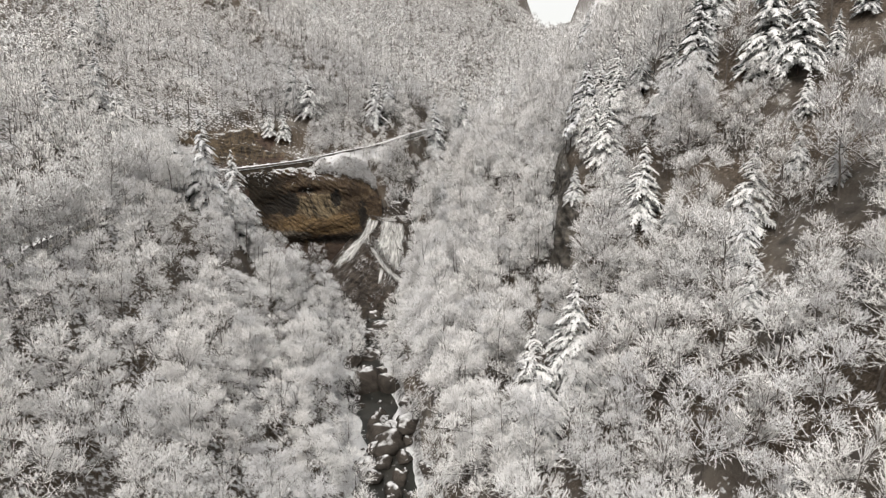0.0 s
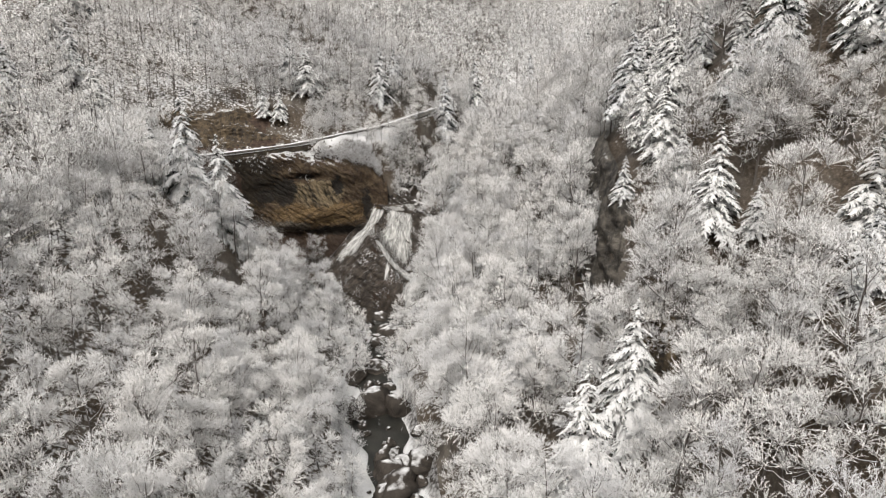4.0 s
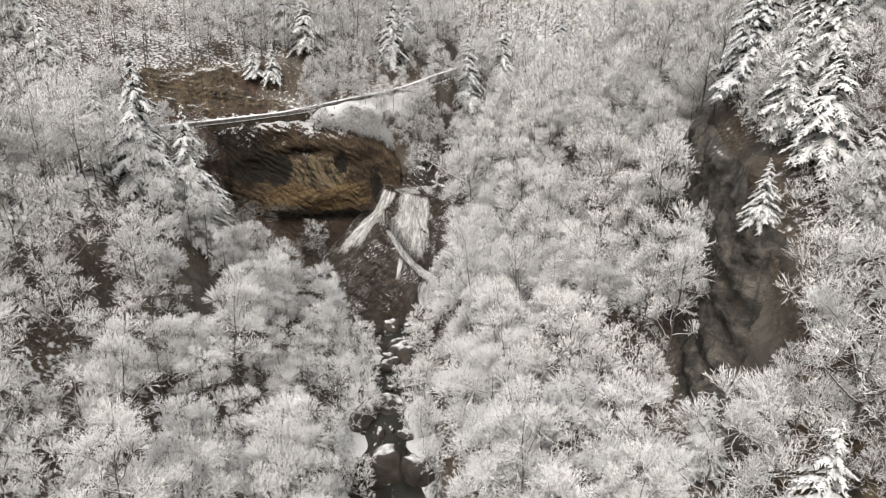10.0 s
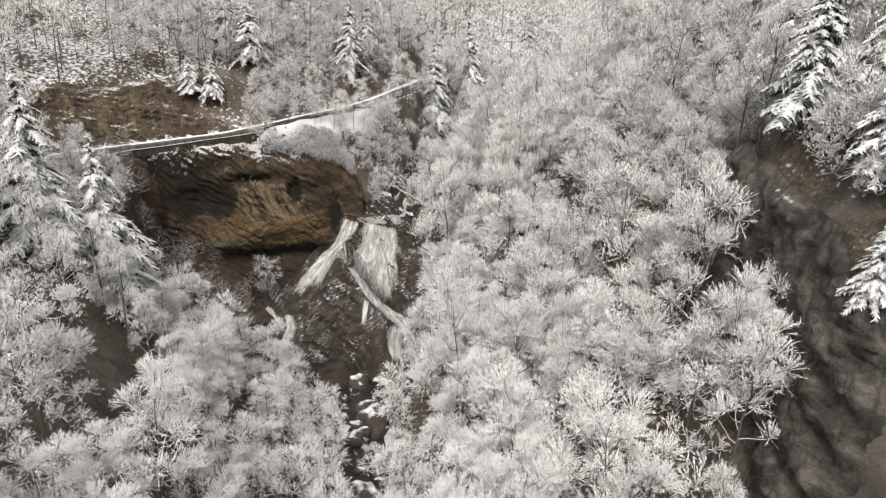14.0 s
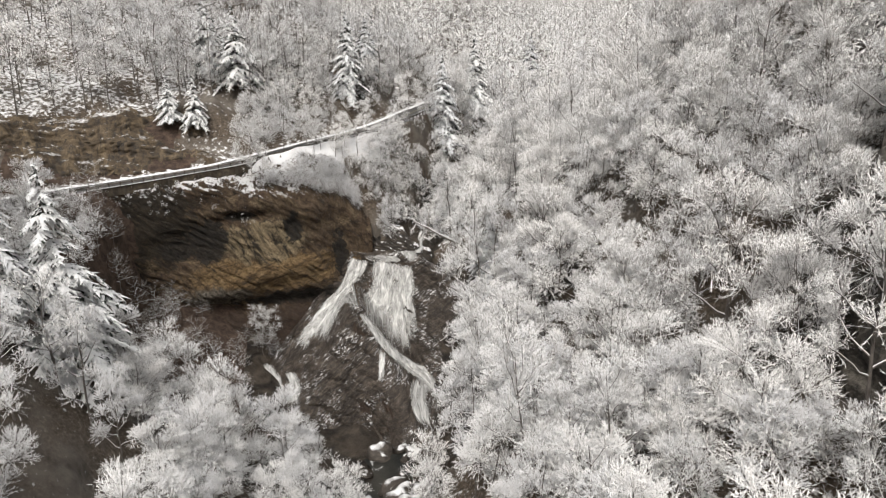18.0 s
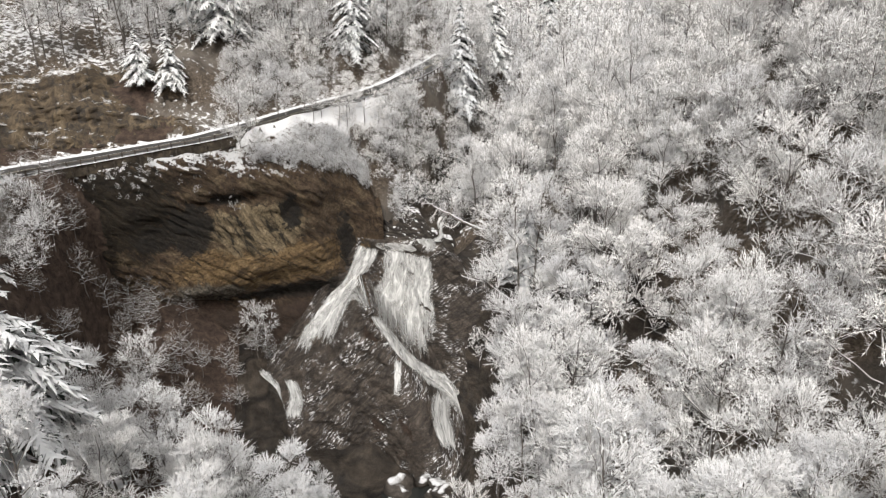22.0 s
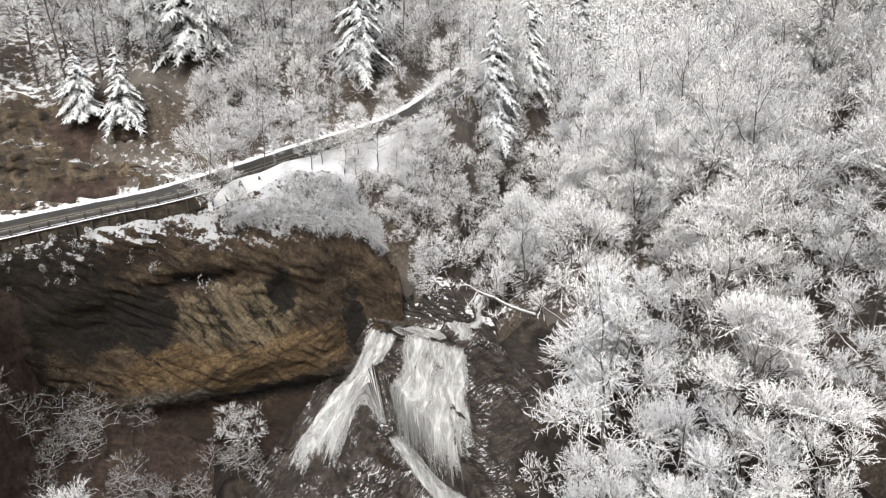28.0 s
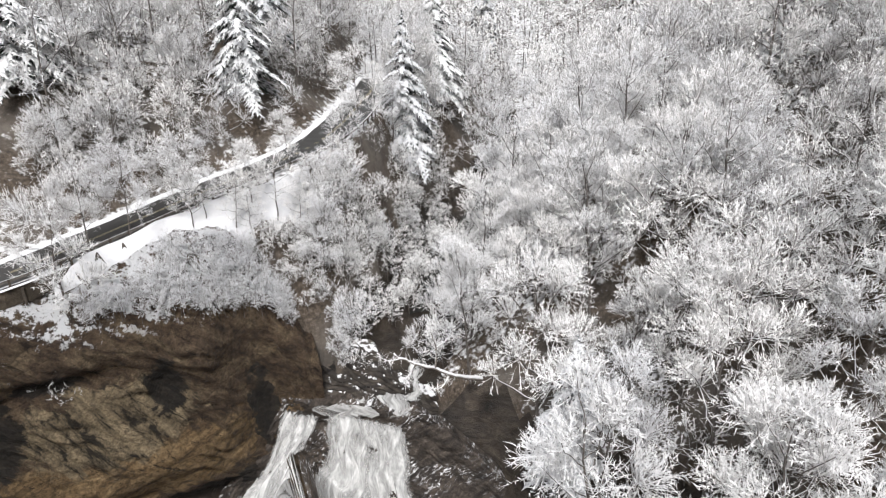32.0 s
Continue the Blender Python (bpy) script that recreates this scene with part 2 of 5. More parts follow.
def wave(x, y, size, seed):
    """Cheap smooth noise from a few turned sines."""
    r = np.random.RandomState(seed)
    out = 0
    for k in range(7):
        a, ph, f = r.uniform(0, 6.28), r.uniform(0, 6.28), r.uniform(0.6, 1.8) / size
        out = out + np.sin((x * np.cos(a) + y * np.sin(a)) * f * 6.28 + ph)
    return out / 4


def road_near(x, y):
    """Signed distance to the road (uphill positive) and the road's height there."""
    x, y = np.asarray(x, float), np.asarray(y, float)
    best, side, z = np.full(x.shape, 1e9), np.zeros(x.shape), np.zeros(x.shape)
    for p, d in zip(ROAD_LINE, ROAD_DIR):
        dx, dy = x - p[0], y - p[1]
        q = dx * dx + dy * dy
        near = q < best
        best = np.where(near, q, best)
        side = np.where(near, d[0] * dy - d[1] * dx, side)
        z = np.where(near, p[2], z)
    return np.sign(side) * np.sqrt(best), z


def cliff_y(x):
    """The line of the headwall, left of and across the falls."""
    return np.interp(x, (-60, -50, -44, -30, -20, -13, 0, 3), (4.5, 5.2, 6.2, 6.6, 7.6, 8.2, 0.5, -1))


def cliff_x(y):
    """The line of the cliff on the far side of the stream."""
    return np.interp(y, (-200, -150, -118, -103, -85, -69, -58, -45, -25, -10, 0), (34, 30, 24, 22, 26, 30, 26, 18, 10, 4, 1.5))


def height(x, y, both=False):
    x, y = np.asarray(x, float), np.asarray(y, float)
    sx, low = np.interp(y, STREAM_Y, STREAM_X), np.interp(y, STREAM_Y, STREAM_Z)
    low_z = np.where(y > -24, -26.0, low)
    high_z = np.where(y < 0, 0.0, low)
    d = x - sx
    sd, rz = road_near(x, y)
    far = np.abs(d)
    ds, dr = np.maximum(0, far - 4.5), np.maximum(0, -sd - 3.8)

    def bank(z):
        t = ds / (ds + dr + 1e-3)
        return z + np.minimum(ds, 4) * 0.12 + (rz - 0.25 - z) * t ** 1.15

    up = np.maximum(0, sd - 4.6)
    steep = 0.95 * np.minimum(up, 13) + 0.55 * np.maximum(0, up - 13)
    uphill = rz + steep - 140 * smooth(250, 900, up)
    left_low = bank(low_z)
    basin = -27.0 + 0.1 * np.maximum(0, -d - 8) + 6.0 * smooth(-33, -46, x) + 0.34 * np.maximum(0, y + 26) * smooth(-22, -36, x)
    inb = smooth(-56, -49, x) * smooth(-46, -33, y)
    left_low = left_low * (1 - inb) + np.minimum(left_low, basin) * inb
    left_low = left_low + 9 * np.exp(-((x + 52) / 15) ** 2 - ((y + 58) / 24) ** 2) * smooth(4, 9, -sd)
    left_high = bank(high_z)
    lean = np.interp(x, (-34, -29, -24, -13, -6, -2), (0.7, 1.6, 4.0, 5.6, 3.0, 0.7))
    on = smooth(0.0, 1.0, (y - cliff_y(np.minimum(x, 3)) + 0.7) / (0.7 + lean))
    on = np.where(x < -60, 0, on)
    left = np.where(sd > 0, uphill, left_low * (1 - on) + left_high * on)
    road = smooth(4.6, 3.6, np.abs(sd))
    left = left * (1 - road) + (rz - 0.15) * road
    cx = cliff_x(y)
    jump = np.interp(y, (-200, -150, -125, -112, -103, -72, -63, -45, -25, -10, 0), (4, 5, 5, 10, 16, 16, 8, 6, 9, 15, 16))
    soft = 0.6 + 9.0 * smooth(-69, -60, y) + 4 * smooth(-100, -118, y)
    over = smooth(-0.8 - soft, 1.2 + 0.5 * soft, x - cx - 1.5 * wave(x, y, 14, 3))
    slope = np.interp(y, (-110, -92, -72, -62, -25, -10), (0.86, 0.9, 0.84, 0.86, 0.95, 0.7)) * ds + 0.25 * np.maximum(0, x - cx)
    right_low = low_z + np.minimum(ds, 4) * 0.1 + slope + jump * over
    right_high = high_z + 0.62 * ds + 0.12 * np.maximum(0, ds - 25)
    t = smooth(-6, 4, y)
    right = right_low * (1 - t) + right_high * t
    right = right - 170 * smooth(230, 900, d)
    z = np.where(d < 0, left, right)
    rough = np.clip(far / 6 - 0.4, 0.05, 1) * (1 - road)
    z = z + rough * (0.5 * wave(x, y, 9, 1) + 0.9 * wave(x, y, 27, 2) + np.clip((far - 60) / 60, 0, 4) * 2.2 * wave(x, y, 90, 5))
    off, turn = np.hypot(x + 11, y + 208), np.degrees(np.arctan2(x + 11, y + 208))
    saddle = np.exp(-((turn - 15.5) / 5.5) ** 2) * smooth(280, 620, off)
    z = z - saddle * np.maximum(0, z - (18 + 0.1 * off))
    return (z, sd) if both else z


def spread(inner_lo, inner_hi, step, outer):
    """Grid lines: even inside, wider and wider outside."""
    mid = list(np.arange(inner_lo, inner_hi + 0.01, step))
    up, s = [mid[-1]], step
    while up[-1] < outer:
        s *= 1.22
        up.append(up[-1] + s)
    down, s = [mid[0]], step
    while down[-1] > -outer:
        s *= 1.22
        down.append(down[-1] - s)
    return np.array(down[:0:-1] + mid + up[1:])


def mesh(name, verts, faces, materials, smooth_faces=False, index=None):
    me = bpy.data.meshes.new(name)
    me.from_pydata([tuple(v) for v in verts] if not isinstance(verts, np.ndarray) else verts.tolist(), [], faces if isinstance(faces, list) else faces.tolist())
    for m in materials if isinstance(materials, (list, tuple)) else [materials]:
        me.materials.append(m)
    if smooth_faces:
        me.polygons.foreach_set("use_smooth", [True] * len(me.polygons))
    if index is not None:
        me.polygons.foreach_set("material_index", index)
    me.update()
    return me


def grid_faces(nu, nv):
    i = (np.arange(nu - 1)[:, None] * nv + np.arange(nv - 1)[None, :]).ravel()
    return np.stack([i, i + nv, i + nv + 1, i + 1], 1)


GX, GY = spread(-100, 90, 1.1, 2600), spread(-225, 75, 1.1, 3200)
XX, YY = np.meshgrid(GX, GY, indexing="ij")
ZZ, SD = height(XX, YY, True)
LAND = ZZ
CX, CY = (XX[:-1, :-1] + XX[1:, 1:]) / 2, (YY[:-1, :-1] + YY[1:, 1:]) / 2
off_stream = np.abs(CX - np.interp(CY, STREAM_Y, STREAM_X) + 1.5 * wave(CX, CY, 7, 8))
bed = (off_stream < np.where(CY < -14, 7.5, 5.0)) & (CY > -330) & (CY < 70)
scrub = (CX > -60 + 2 * wave(CX, CY, 9, 4)) & (CX < -10) & (CY > -34 + 3 * wave(CX, CY, 11, 6)) & (CY < cliff_y(np.minimum(CX, 3)) + 1.2)
scrub |= (SD[:-1, :-1] > 4.5) & (SD[:-1, :-1] < 15 + 3 * wave(CX, CY, 13, 9)) & (CX > -72) & (CX < -44 + 3 * wave(CX, CY, 10, 12)) & (CY > -8)
plunge = (CX > -34) & (CX < 9 - 0.3 * CY) & (CY > -40 + 3 * wave(CX, CY, 11, 6)) & (CY < cliff_y(np.minimum(CX, 3)) + 1.2)
plunge |= (CY > -2) & (CY < 85) & (off_stream < 6.5)
kinds = np.where(plunge, 3, np.where(bed, 1, np.where(scrub, 2, 0))).ravel().tolist()
ground_mesh = mesh("ground", np.stack([XX, YY, ZZ], -1).reshape(-1, 3), grid_faces(len(GX), len(GY)), [GROUND, ROCK, SCRUB, WET_ROCK], True, kinds)
tagged(new("ground", ground_mesh), "snow-dusted forest floor of a steep mountain gorge", "ground", kind="structure")


def ground_at(x, y, field=None):
    """Height of the ground sheet, by its grid (or another field on that grid)."""
    ZZ = LAND if field is None else field
    i = np.clip(np.searchsorted(GX, x) - 1, 0, len(GX) - 2)
    j = np.clip(np.searchsorted(GY, y) - 1, 0, len(GY) - 2)
    u, v = (x - GX[i]) / (GX[i + 1] - GX[i]), (y - GY[j]) / (GY[j + 1] - GY[j])
    return (ZZ[i, j] * (1 - u) + ZZ[i + 1, j] * u) * (1 - v) + (ZZ[i, j + 1] * (1 - u) + ZZ[i + 1, j + 1] * u) * v


def part(name, me, parent, label=""):
    ob = new(name, me)
    ob.parent = parent
    if label:
        ob["label"] = label
    return ob


# ---- trees ----
def tube(points, radii, sides):
    """Tapered tube along a line, closed at its tip."""
    p = np.asarray(points, float)
    verts, faces = [], []
    for k in range(len(p)):
        d = p[min(k + 1, len(p) - 1)] - p[max(k - 1, 0)]
        d = d / (np.linalg.norm(d) + 1e-9)
        a = np.cross(d, (0.31, 0.77, 0.13) if abs(d[2]) > 0.8 else (0, 0, 1))
        a /= np.linalg.norm(a) + 1e-9
        b = np.cross(d, a)
        for s in range(sides):
            w = 6.2832 * s / sides
            verts.append(p[k] + radii[k] * (a * math.cos(w) + b * math.sin(w)))
    for k in range(len(p) - 1):
        for s in range(sides):
            i, j = k * sides + s, k * sides + (s + 1) % sides
            faces.append((i, j, j + sides, i + sides))
    faces.append(tuple(range(len(verts) - sides, len(verts))))
    return verts, faces


class Soup:
    """Collects pieces of one mesh."""

    def __init__(self):
        self.v, self.f = [], []

    def add(self, verts, faces):
        n = len(self.v)
        self.v.extend(verts)
        self.f.extend(tuple(i + n for i in f) for f in faces)

    def spike(self, base, tip, width):
        """A twig: a tapered ridge."""
        base, tip = np.asarray(base), np.asarray(tip)
        d = tip - base
        a = np.cross(d, (0.05, 0.07, 1.0))
        a *= width / (np.linalg.norm(a) + 1e-9)
        b = np.cross(a, d)
        b *= width * 0.6 / (np.linalg.norm(b) + 1e-9)
        n = len(self.v)
        self.v.extend((base + a, base + b, base - a, tip))
        self.f.extend(((n, n + 1, n + 3), (n + 1, n + 2, n + 3)))


class Pile:
    """Vertices and triangles of one mesh."""

    def __init__(self):
        self.parts, self.count = [], 0

    def add(self, v, f):
        self.parts.append((np.asarray(v, float), np.asarray(f, int) + self.count))
        self.count += len(v)

    def twigs(self, base, tip, width):
        """Tapered ridges, each of two triangles."""
        d = tip - base
        a = np.cross(d, (0.05, 0.07, 1.0))
        a *= (width / (np.linalg.norm(a, axis=1) + 1e-9))[:, None]
        b = np.cross(a, d)
        b *= (0.6 * width / (np.linalg.norm(b, axis=1) + 1e-9))[:, None]
        n = len(base)
        i = np.arange(n)[:, None] * 4
        f = np.concatenate([i + (0, 1, 3), i + (1, 2, 3)], 1).reshape(-1, 3)
        self.add(np.stack([base + a, base + b, base - a, tip], 1).reshape(-1, 3), f)

    def limb(self, points, radii, sides):
        v, f = tube(points, radii, sides)
        self.add(v, [t for q in f[:-1] for t in ((q[0], q[1], q[2]), (q[0], q[2], q[3]))])

    def close(self):
        self.v = np.concatenate([p[0] for p in self.parts])
        self.f = np.concatenate([p[1] for p in self.parts])
        return self


def bare_tree(seed, tall, wide, twigs, width, detail=2, open_form=0.0):
    """A leafless tree: a trunk with rising limbs, each ending in a dome of fine rimed twigs."""
    r = np.random.RandomState(seed)
    wood, crown = Pile(), Pile()
    bend = r.uniform(-0.06, 0.06, 2)
    n = (2, 3, 6)[detail]
    spine = [np.array((*(bend * tall * (k / n) ** 1.5 + r.uniform(-0.15, 0.15, 2) * (k > 0)), tall * 0.84 * k / n)) for k in range(n + 1)]
    rad = 0.0085 * tall + 0.02
    wood.limb([spine[0] - np.array((0, 0, 1.5))] + spine, [rad * 1.5] + [rad * (1 - 0.85 * k / n) for k in range(n + 1)], (3, 4, 6)[detail])
    lobes = []
    limbs = (8, 10, 13)[detail]
    base_f = 0.42 - 0.12 * open_form
    for k in range(limbs):
        f = (k + r.uniform(0, 0.6)) / limbs
        start = 0.26 + 0.52 * f
        i = min(int(start / 0.84 * n), n - 1)
        base = spine[i] + (spine[i + 1] - spine[i]) * (start / 0.84 * n - i)
        az = k * 2.4 + r.uniform(-0.45, 0.45)
        high = base_f + (0.93 - base_f) * f + r.uniform(-0.04, 0.04)
        reach = wide * math.sqrt(max(0.02, 1 - (max(0, high - 0.5) / 0.47) ** 2)) * r.uniform(0.5, 0.84)
        end = np.array((math.cos(az) * reach + bend[0] * tall * f, math.sin(az) * reach + bend[1] * tall * f, tall * high))
        end[2] = max(end[2], base[2] + 0.25 * reach)
        m = (2, 2, 4)[detail]
        pts = [base + (end - base) * np.array((q, q, q ** (1.25 - 0.5 * open_form))) + (r.uniform(-0.16, 0.16, 3) if 0 < q < 1 else 0) for q in np.arange(m + 1) / m]
        lr = rad * 0.42 * (1.2 - f)
        if detail:
            wood.limb(pts, [lr * (1 - 0.75 * q / m) + 0.014 for q in range(m + 1)], (3, 3, 4)[detail])
        size = wide * r.uniform(0.32, 0.48)
        lobes.append((end, size, end - base))
        for _ in range(r.randint(0, 2)):
            q = pts[m // 2] if r.rand() < 0.4 else pts[-2]
            side = az + r.choice((-1, 1)) * r.uniform(0.5, 1.3)
            e = q + np.array((math.cos(side), math.sin(side), r.uniform(0.3, 0.9))) * wide * r.uniform(0.25, 0.45)
            if detail:
                wood.limb([q, (q + e) / 2 + r.uniform(-0.12, 0.12, 3), e], [lr * 0.45 + 0.012, lr * 0.3 + 0.01, 0.012], 3)
            lobes.append((e, size * r.uniform(0.6, 0.9), e - base))
    total = sum(q ** 2 for _, q, _ in lobes)
    per = (4, 6, 8)[detail]
    for c, size, way in lobes:
        way = way / (np.linalg.norm(way) + 1e-6)
        lift = way * 0.5 + np.array((0, 0, 0.5))
        heart = c - way * size * 0.4
        ns = max(5, int(twigs * size ** 2 / total / per))
        sd = r.normal(0, 0.6, (ns, 3)) + lift
        sd /= np.linalg.norm(sd, axis=1)[:, None] + 1e-6
        sl = size * r.uniform(0.85, 1.12, ns)
        root = heart + sd * (sl * r.uniform(0.0, 0.35, ns))[:, None]
        tip = heart + sd * sl[:, None] * 1.1
        crown.twigs(root, tip, np.full(ns, width * 0.6))
        nt = ns * per
        pick = np.repeat(np.arange(ns), per)
        q = np.tile((np.arange(per) + 0.5) / per, ns) + r.uniform(-0.06, 0.06, nt)
        s = root[pick] + (tip - root)[pick] * (0.42 + 0.58 * q)[:, None]
        go = sd[pick] * 0.7 + r.normal(0, 0.55, (nt, 3)) + (0, 0, 0.1)
        go /= np.linalg.norm(go, axis=1)[:, None]
        run = size * r.uniform(0.12, 0.27 + 0.14 * open_form, nt)
        crown.twigs(s, s + go * run[:, None], width * r.uniform(0.7, 1.3, nt))
    return wood.close(), crown.close()


def conifer(seed, tall, wide, whorls):
    """A spruce or hemlock: bowed boughs, each a fan of hanging, snow-laden sprays."""
    r = random.Random(seed)
    wood, crown = Soup(), Soup()
    wood.add(*tube([(0, 0, -0.8), (0, 0, tall * 0.5), (0, 0, tall * 0.97)], [0.012 * tall + 0.04, 0.008 * tall + 0.02, 0.02], 6))
    crown.spike((0, 0, tall * 0.9), (0, 0, tall), 0.14)
    for k in range(whorls):
        f = k / (whorls - 1)
        reach = wide * ((1 - f) ** 0.8 * 0.95 + 0.05)
        count = 7 if f < 0.6 else 5
        for c in range(count):
            if r.random() < 0.2:
                continue
            az = c * 6.283 / count + k * 1.1 + r.uniform(-0.5, 0.5)
            L = reach * r.uniform(0.55, 1.15)
            droop = r.uniform(0.25, 0.65)
            z = tall * (0.12 + 0.85 * f) + r.uniform(-0.6, 0.6) * tall / whorls
            out, side = np.array((math.cos(az), math.sin(az), 0.0)), np.array((-math.sin(az), math.cos(az), 0.0))
            at = lambda q: out * L * q + np.array((0, 0, z + L * (0.22 * q - (0.22 + droop) * q * q)))
            crown.spike(at(0), at(0.6), 0.13 + 0.06 * L)
            crown.spike(at(0.45), at(1.05), 0.16 + 0.06 * L)
            fingers = max(6, int(5 + 5.6 * L))
            for s in range(fingers):
                q = 0.15 + 0.85 * (s + r.random()) / fingers
                g = (1 if s % 2 else -1) * r.uniform(0.25, 1.0)
                w = L * 0.32 * (1.2 - 0.65 * q) + 0.16
                p = at(q)
                e = p + (out * r.uniform(0.35, 0.9) + side * g) * w + np.array((0, 0, -w * r.uniform(0.2, 0.75)))
                crown.spike(p, e, 0.09 + 0.13 * w)
                m = (p + e) / 2
                crown.spike(m, m + (out * r.uniform(-0.2, 0.7) + side * r.uniform(-0.7, 0.7)) * w * 0.6 - np.array((0, 0, w * r.uniform(0.2, 0.6))), 0.08 + 0.1 * w)
    return wood, crown


# conifers: x, y and the height of the tip
CONIFERS = (
    (-51, -52.7, 32.5), (-45.3, -49.3, 28.2), (-60, -46, 27), (18.2, -122, 10.8), (11, -127, 5.3), (18.3, -106.4, 3.5),
    (43.8, -92.6, 48), (41.4, -86, 47), (47.9, -98.8, 50), (56.3, -101, 55), (47.7, -125.7, 25.5), (46.8, -134.7, 25.5), (34.2, -117.4, 21.8), (61.9, -116.7, 44.5),
    (57.4, -117.4, 40), (25.6, -86, 13), (33.8, -140, 15), (31.3, -112.8, 30), (30.5, -91, 37), (35.2, -90, 43), (30.4, -104.5, 29), (25.0, -98.2, 16), (30.5, -98, 36),
    (52, -92, 55), (50, -110, 40), (39, -100, 41), (66, -95, 60), (44, -78, 48), (38, -72, 45), (52, -70, 56), (58, -80, 60),
    (40, -128, 30), (36, -134, 24), (52, -120, 38), (64, -128, 40), (70, -112, 52), (33, -78, 44), (48, -62, 50), (40, -64, 44), (62, -66, 62), (70, -78, 66), (74, -98, 64), (57, -134, 32), (50, -142, 26), (66, -140, 36), (37, -84, 46),
    (-113, 33, 66), (-111, 52, 74), (-94, -32, 43), (-87, -4, 41), (-75, 60, 66), (-98, 10, 52), (-30, 202, 96), (-60, 150, 96), (-10, 150, 70), (20, 190, 75),
    (-10.0, 32.0, 46.2), (-5.0, 44.0, 46), (-1.3, 66.8, 50), (12.5, 36.0, 37), (26.5, 60, 48), (-34, 30, 47), (-40, 33, 50), (-42, 21, 33), (-47, 22, 33), (10.3, -14.4, 12), (70, 60, 55), (85, 30, 62), (60, 110, 55),
)

slope_rng = random.Random(21)
for _ in range(34):
    cx, cy = slope_rng.uniform(42, 92), slope_rng.uniform(-115, 15)
    CONIFERS += ((cx, cy, float(ground_at(cx, cy)) + slope_rng.uniform(10, 18)),)

rng = np.random.RandomState(11)


def kept_clear(x, y):
    """Whether nothing may grow here: road, water, rock walls."""
    d = x - np.interp(y, STREAM_Y, STREAM_X)
    if y > 85:
        return False
    if (y < 58 and abs(ground_at(x, y, SD)) < 5.5) or abs(d) < np.interp(y, (-140, -122, -116, -92, -84, -75, -68, -44, -36, -14, -10, 8, 14, 46, 60), (3.0, 3.4, 5.2, 5.4, 3.4, 3.9, 2.2, 2.4, 8, 7, 2.6, 3.0, 5.0, 5.0, 2.0)):
        return True
    if -48 < x < -11 and -12 < y < cliff_y(x) + 4.6:
        return True
    if -36 < x < 6 and y > 5 and -6.6 < ground_at(x, y, SD) < 0:
        return True
    if any((x - c[0]) ** 2 + (y - c[1]) ** 2 < (22 if c[1] > 20 and -20 < c[0] < 20 else 26 if -130 < c[1] < -84 and 8 < c[0] < 36 else 17) for c in CONIFERS):
        return True
    if (-28 < x < 3 and -34 < y < 8) or (-40 < x < -20 and -33 < y < 8):
        return True
    e = 1.5
    g = max(abs(ground_at(x + e, y) - ground_at(x - e, y)), abs(ground_at(x, y + e) - ground_at(x, y - e))) / (2 * e)
    if 0.5 < x < 13 and -8.5 < y + 0.95 * x < 3:
        return True
    if -78 < x < -34 and y > -16 and 4 < ground_at(x, y, SD) < 15.5:
        return True
    if -107 < y < -75 and -3.5 < x - cliff_x(y) < 4:
        return True
    return g > (6.0 if x > 0 else 2.3)


def scatter(x0, x1, y0, y1, step, keep=None):
    out = []
    for x in np.arange(x0, x1, step):
        for y in np.arange(y0, y1, step):
            px, py = x + rng.uniform(-0.45, 0.45) * step, y + rng.uniform(-0.45, 0.45) * step
            if (keep is None or keep(px, py)) and not kept_clear(px, py):
                out.append((px, py))
    return out


def thing_tree(name, wood, crown, bark, leaf, label, category, group):
    root = tagged(new(name), label, category, group)
    part("trunk", mesh("trunk", wood.v, wood.f, bark, True), root)
    part("crown", mesh("crown", crown.v, crown.f, leaf), root)
    return root


def place(root, x, y, scale, turn, z=None, tilt=(0, 0)):
    m = pose(x, y, ground_at(x, y) if z is None else z, tilt[0], tilt[1], turn) @ Matrix.Scale(scale, 4)
    return m


USED = set()


def copies(models, spots):
    """Puts models at the spots: the first of each model is the model itself."""
    for x, y, k, scale, turn in spots:
        m = place(None, x, y, scale, turn, None, (rng.uniform(-3, 3), rng.uniform(-3, 3)))
        ob = models[k]
        if ob in USED:
            made = copy_thing(ob, Matrix.Identity(4))
            made.matrix_basis = m
        else:
            USED.add(ob)
            ob.matrix_basis = m


def tri_mesh(name, v, f, materials, index):
    """A mesh of triangles from arrays."""
    me = bpy.data.meshes.new(name)
    me.vertices.add(len(v))
    me.vertices.foreach_set("co", np.ascontiguousarray(v, np.float32).ravel())
    me.loops.add(len(f) * 3)
    me.loops.foreach_set("vertex_index", np.ascontiguousarray(f, np.int32).ravel())
    me.polygons.add(len(f))
    me.polygons.foreach_set("loop_start", np.arange(0, len(f) * 3, 3, dtype=np.int32))
    for m in materials:
        me.materials.append(m)
    me.polygons.foreach_set("material_index", np.asarray(index, np.int32))
    me.update(calc_edges=True)
    return me


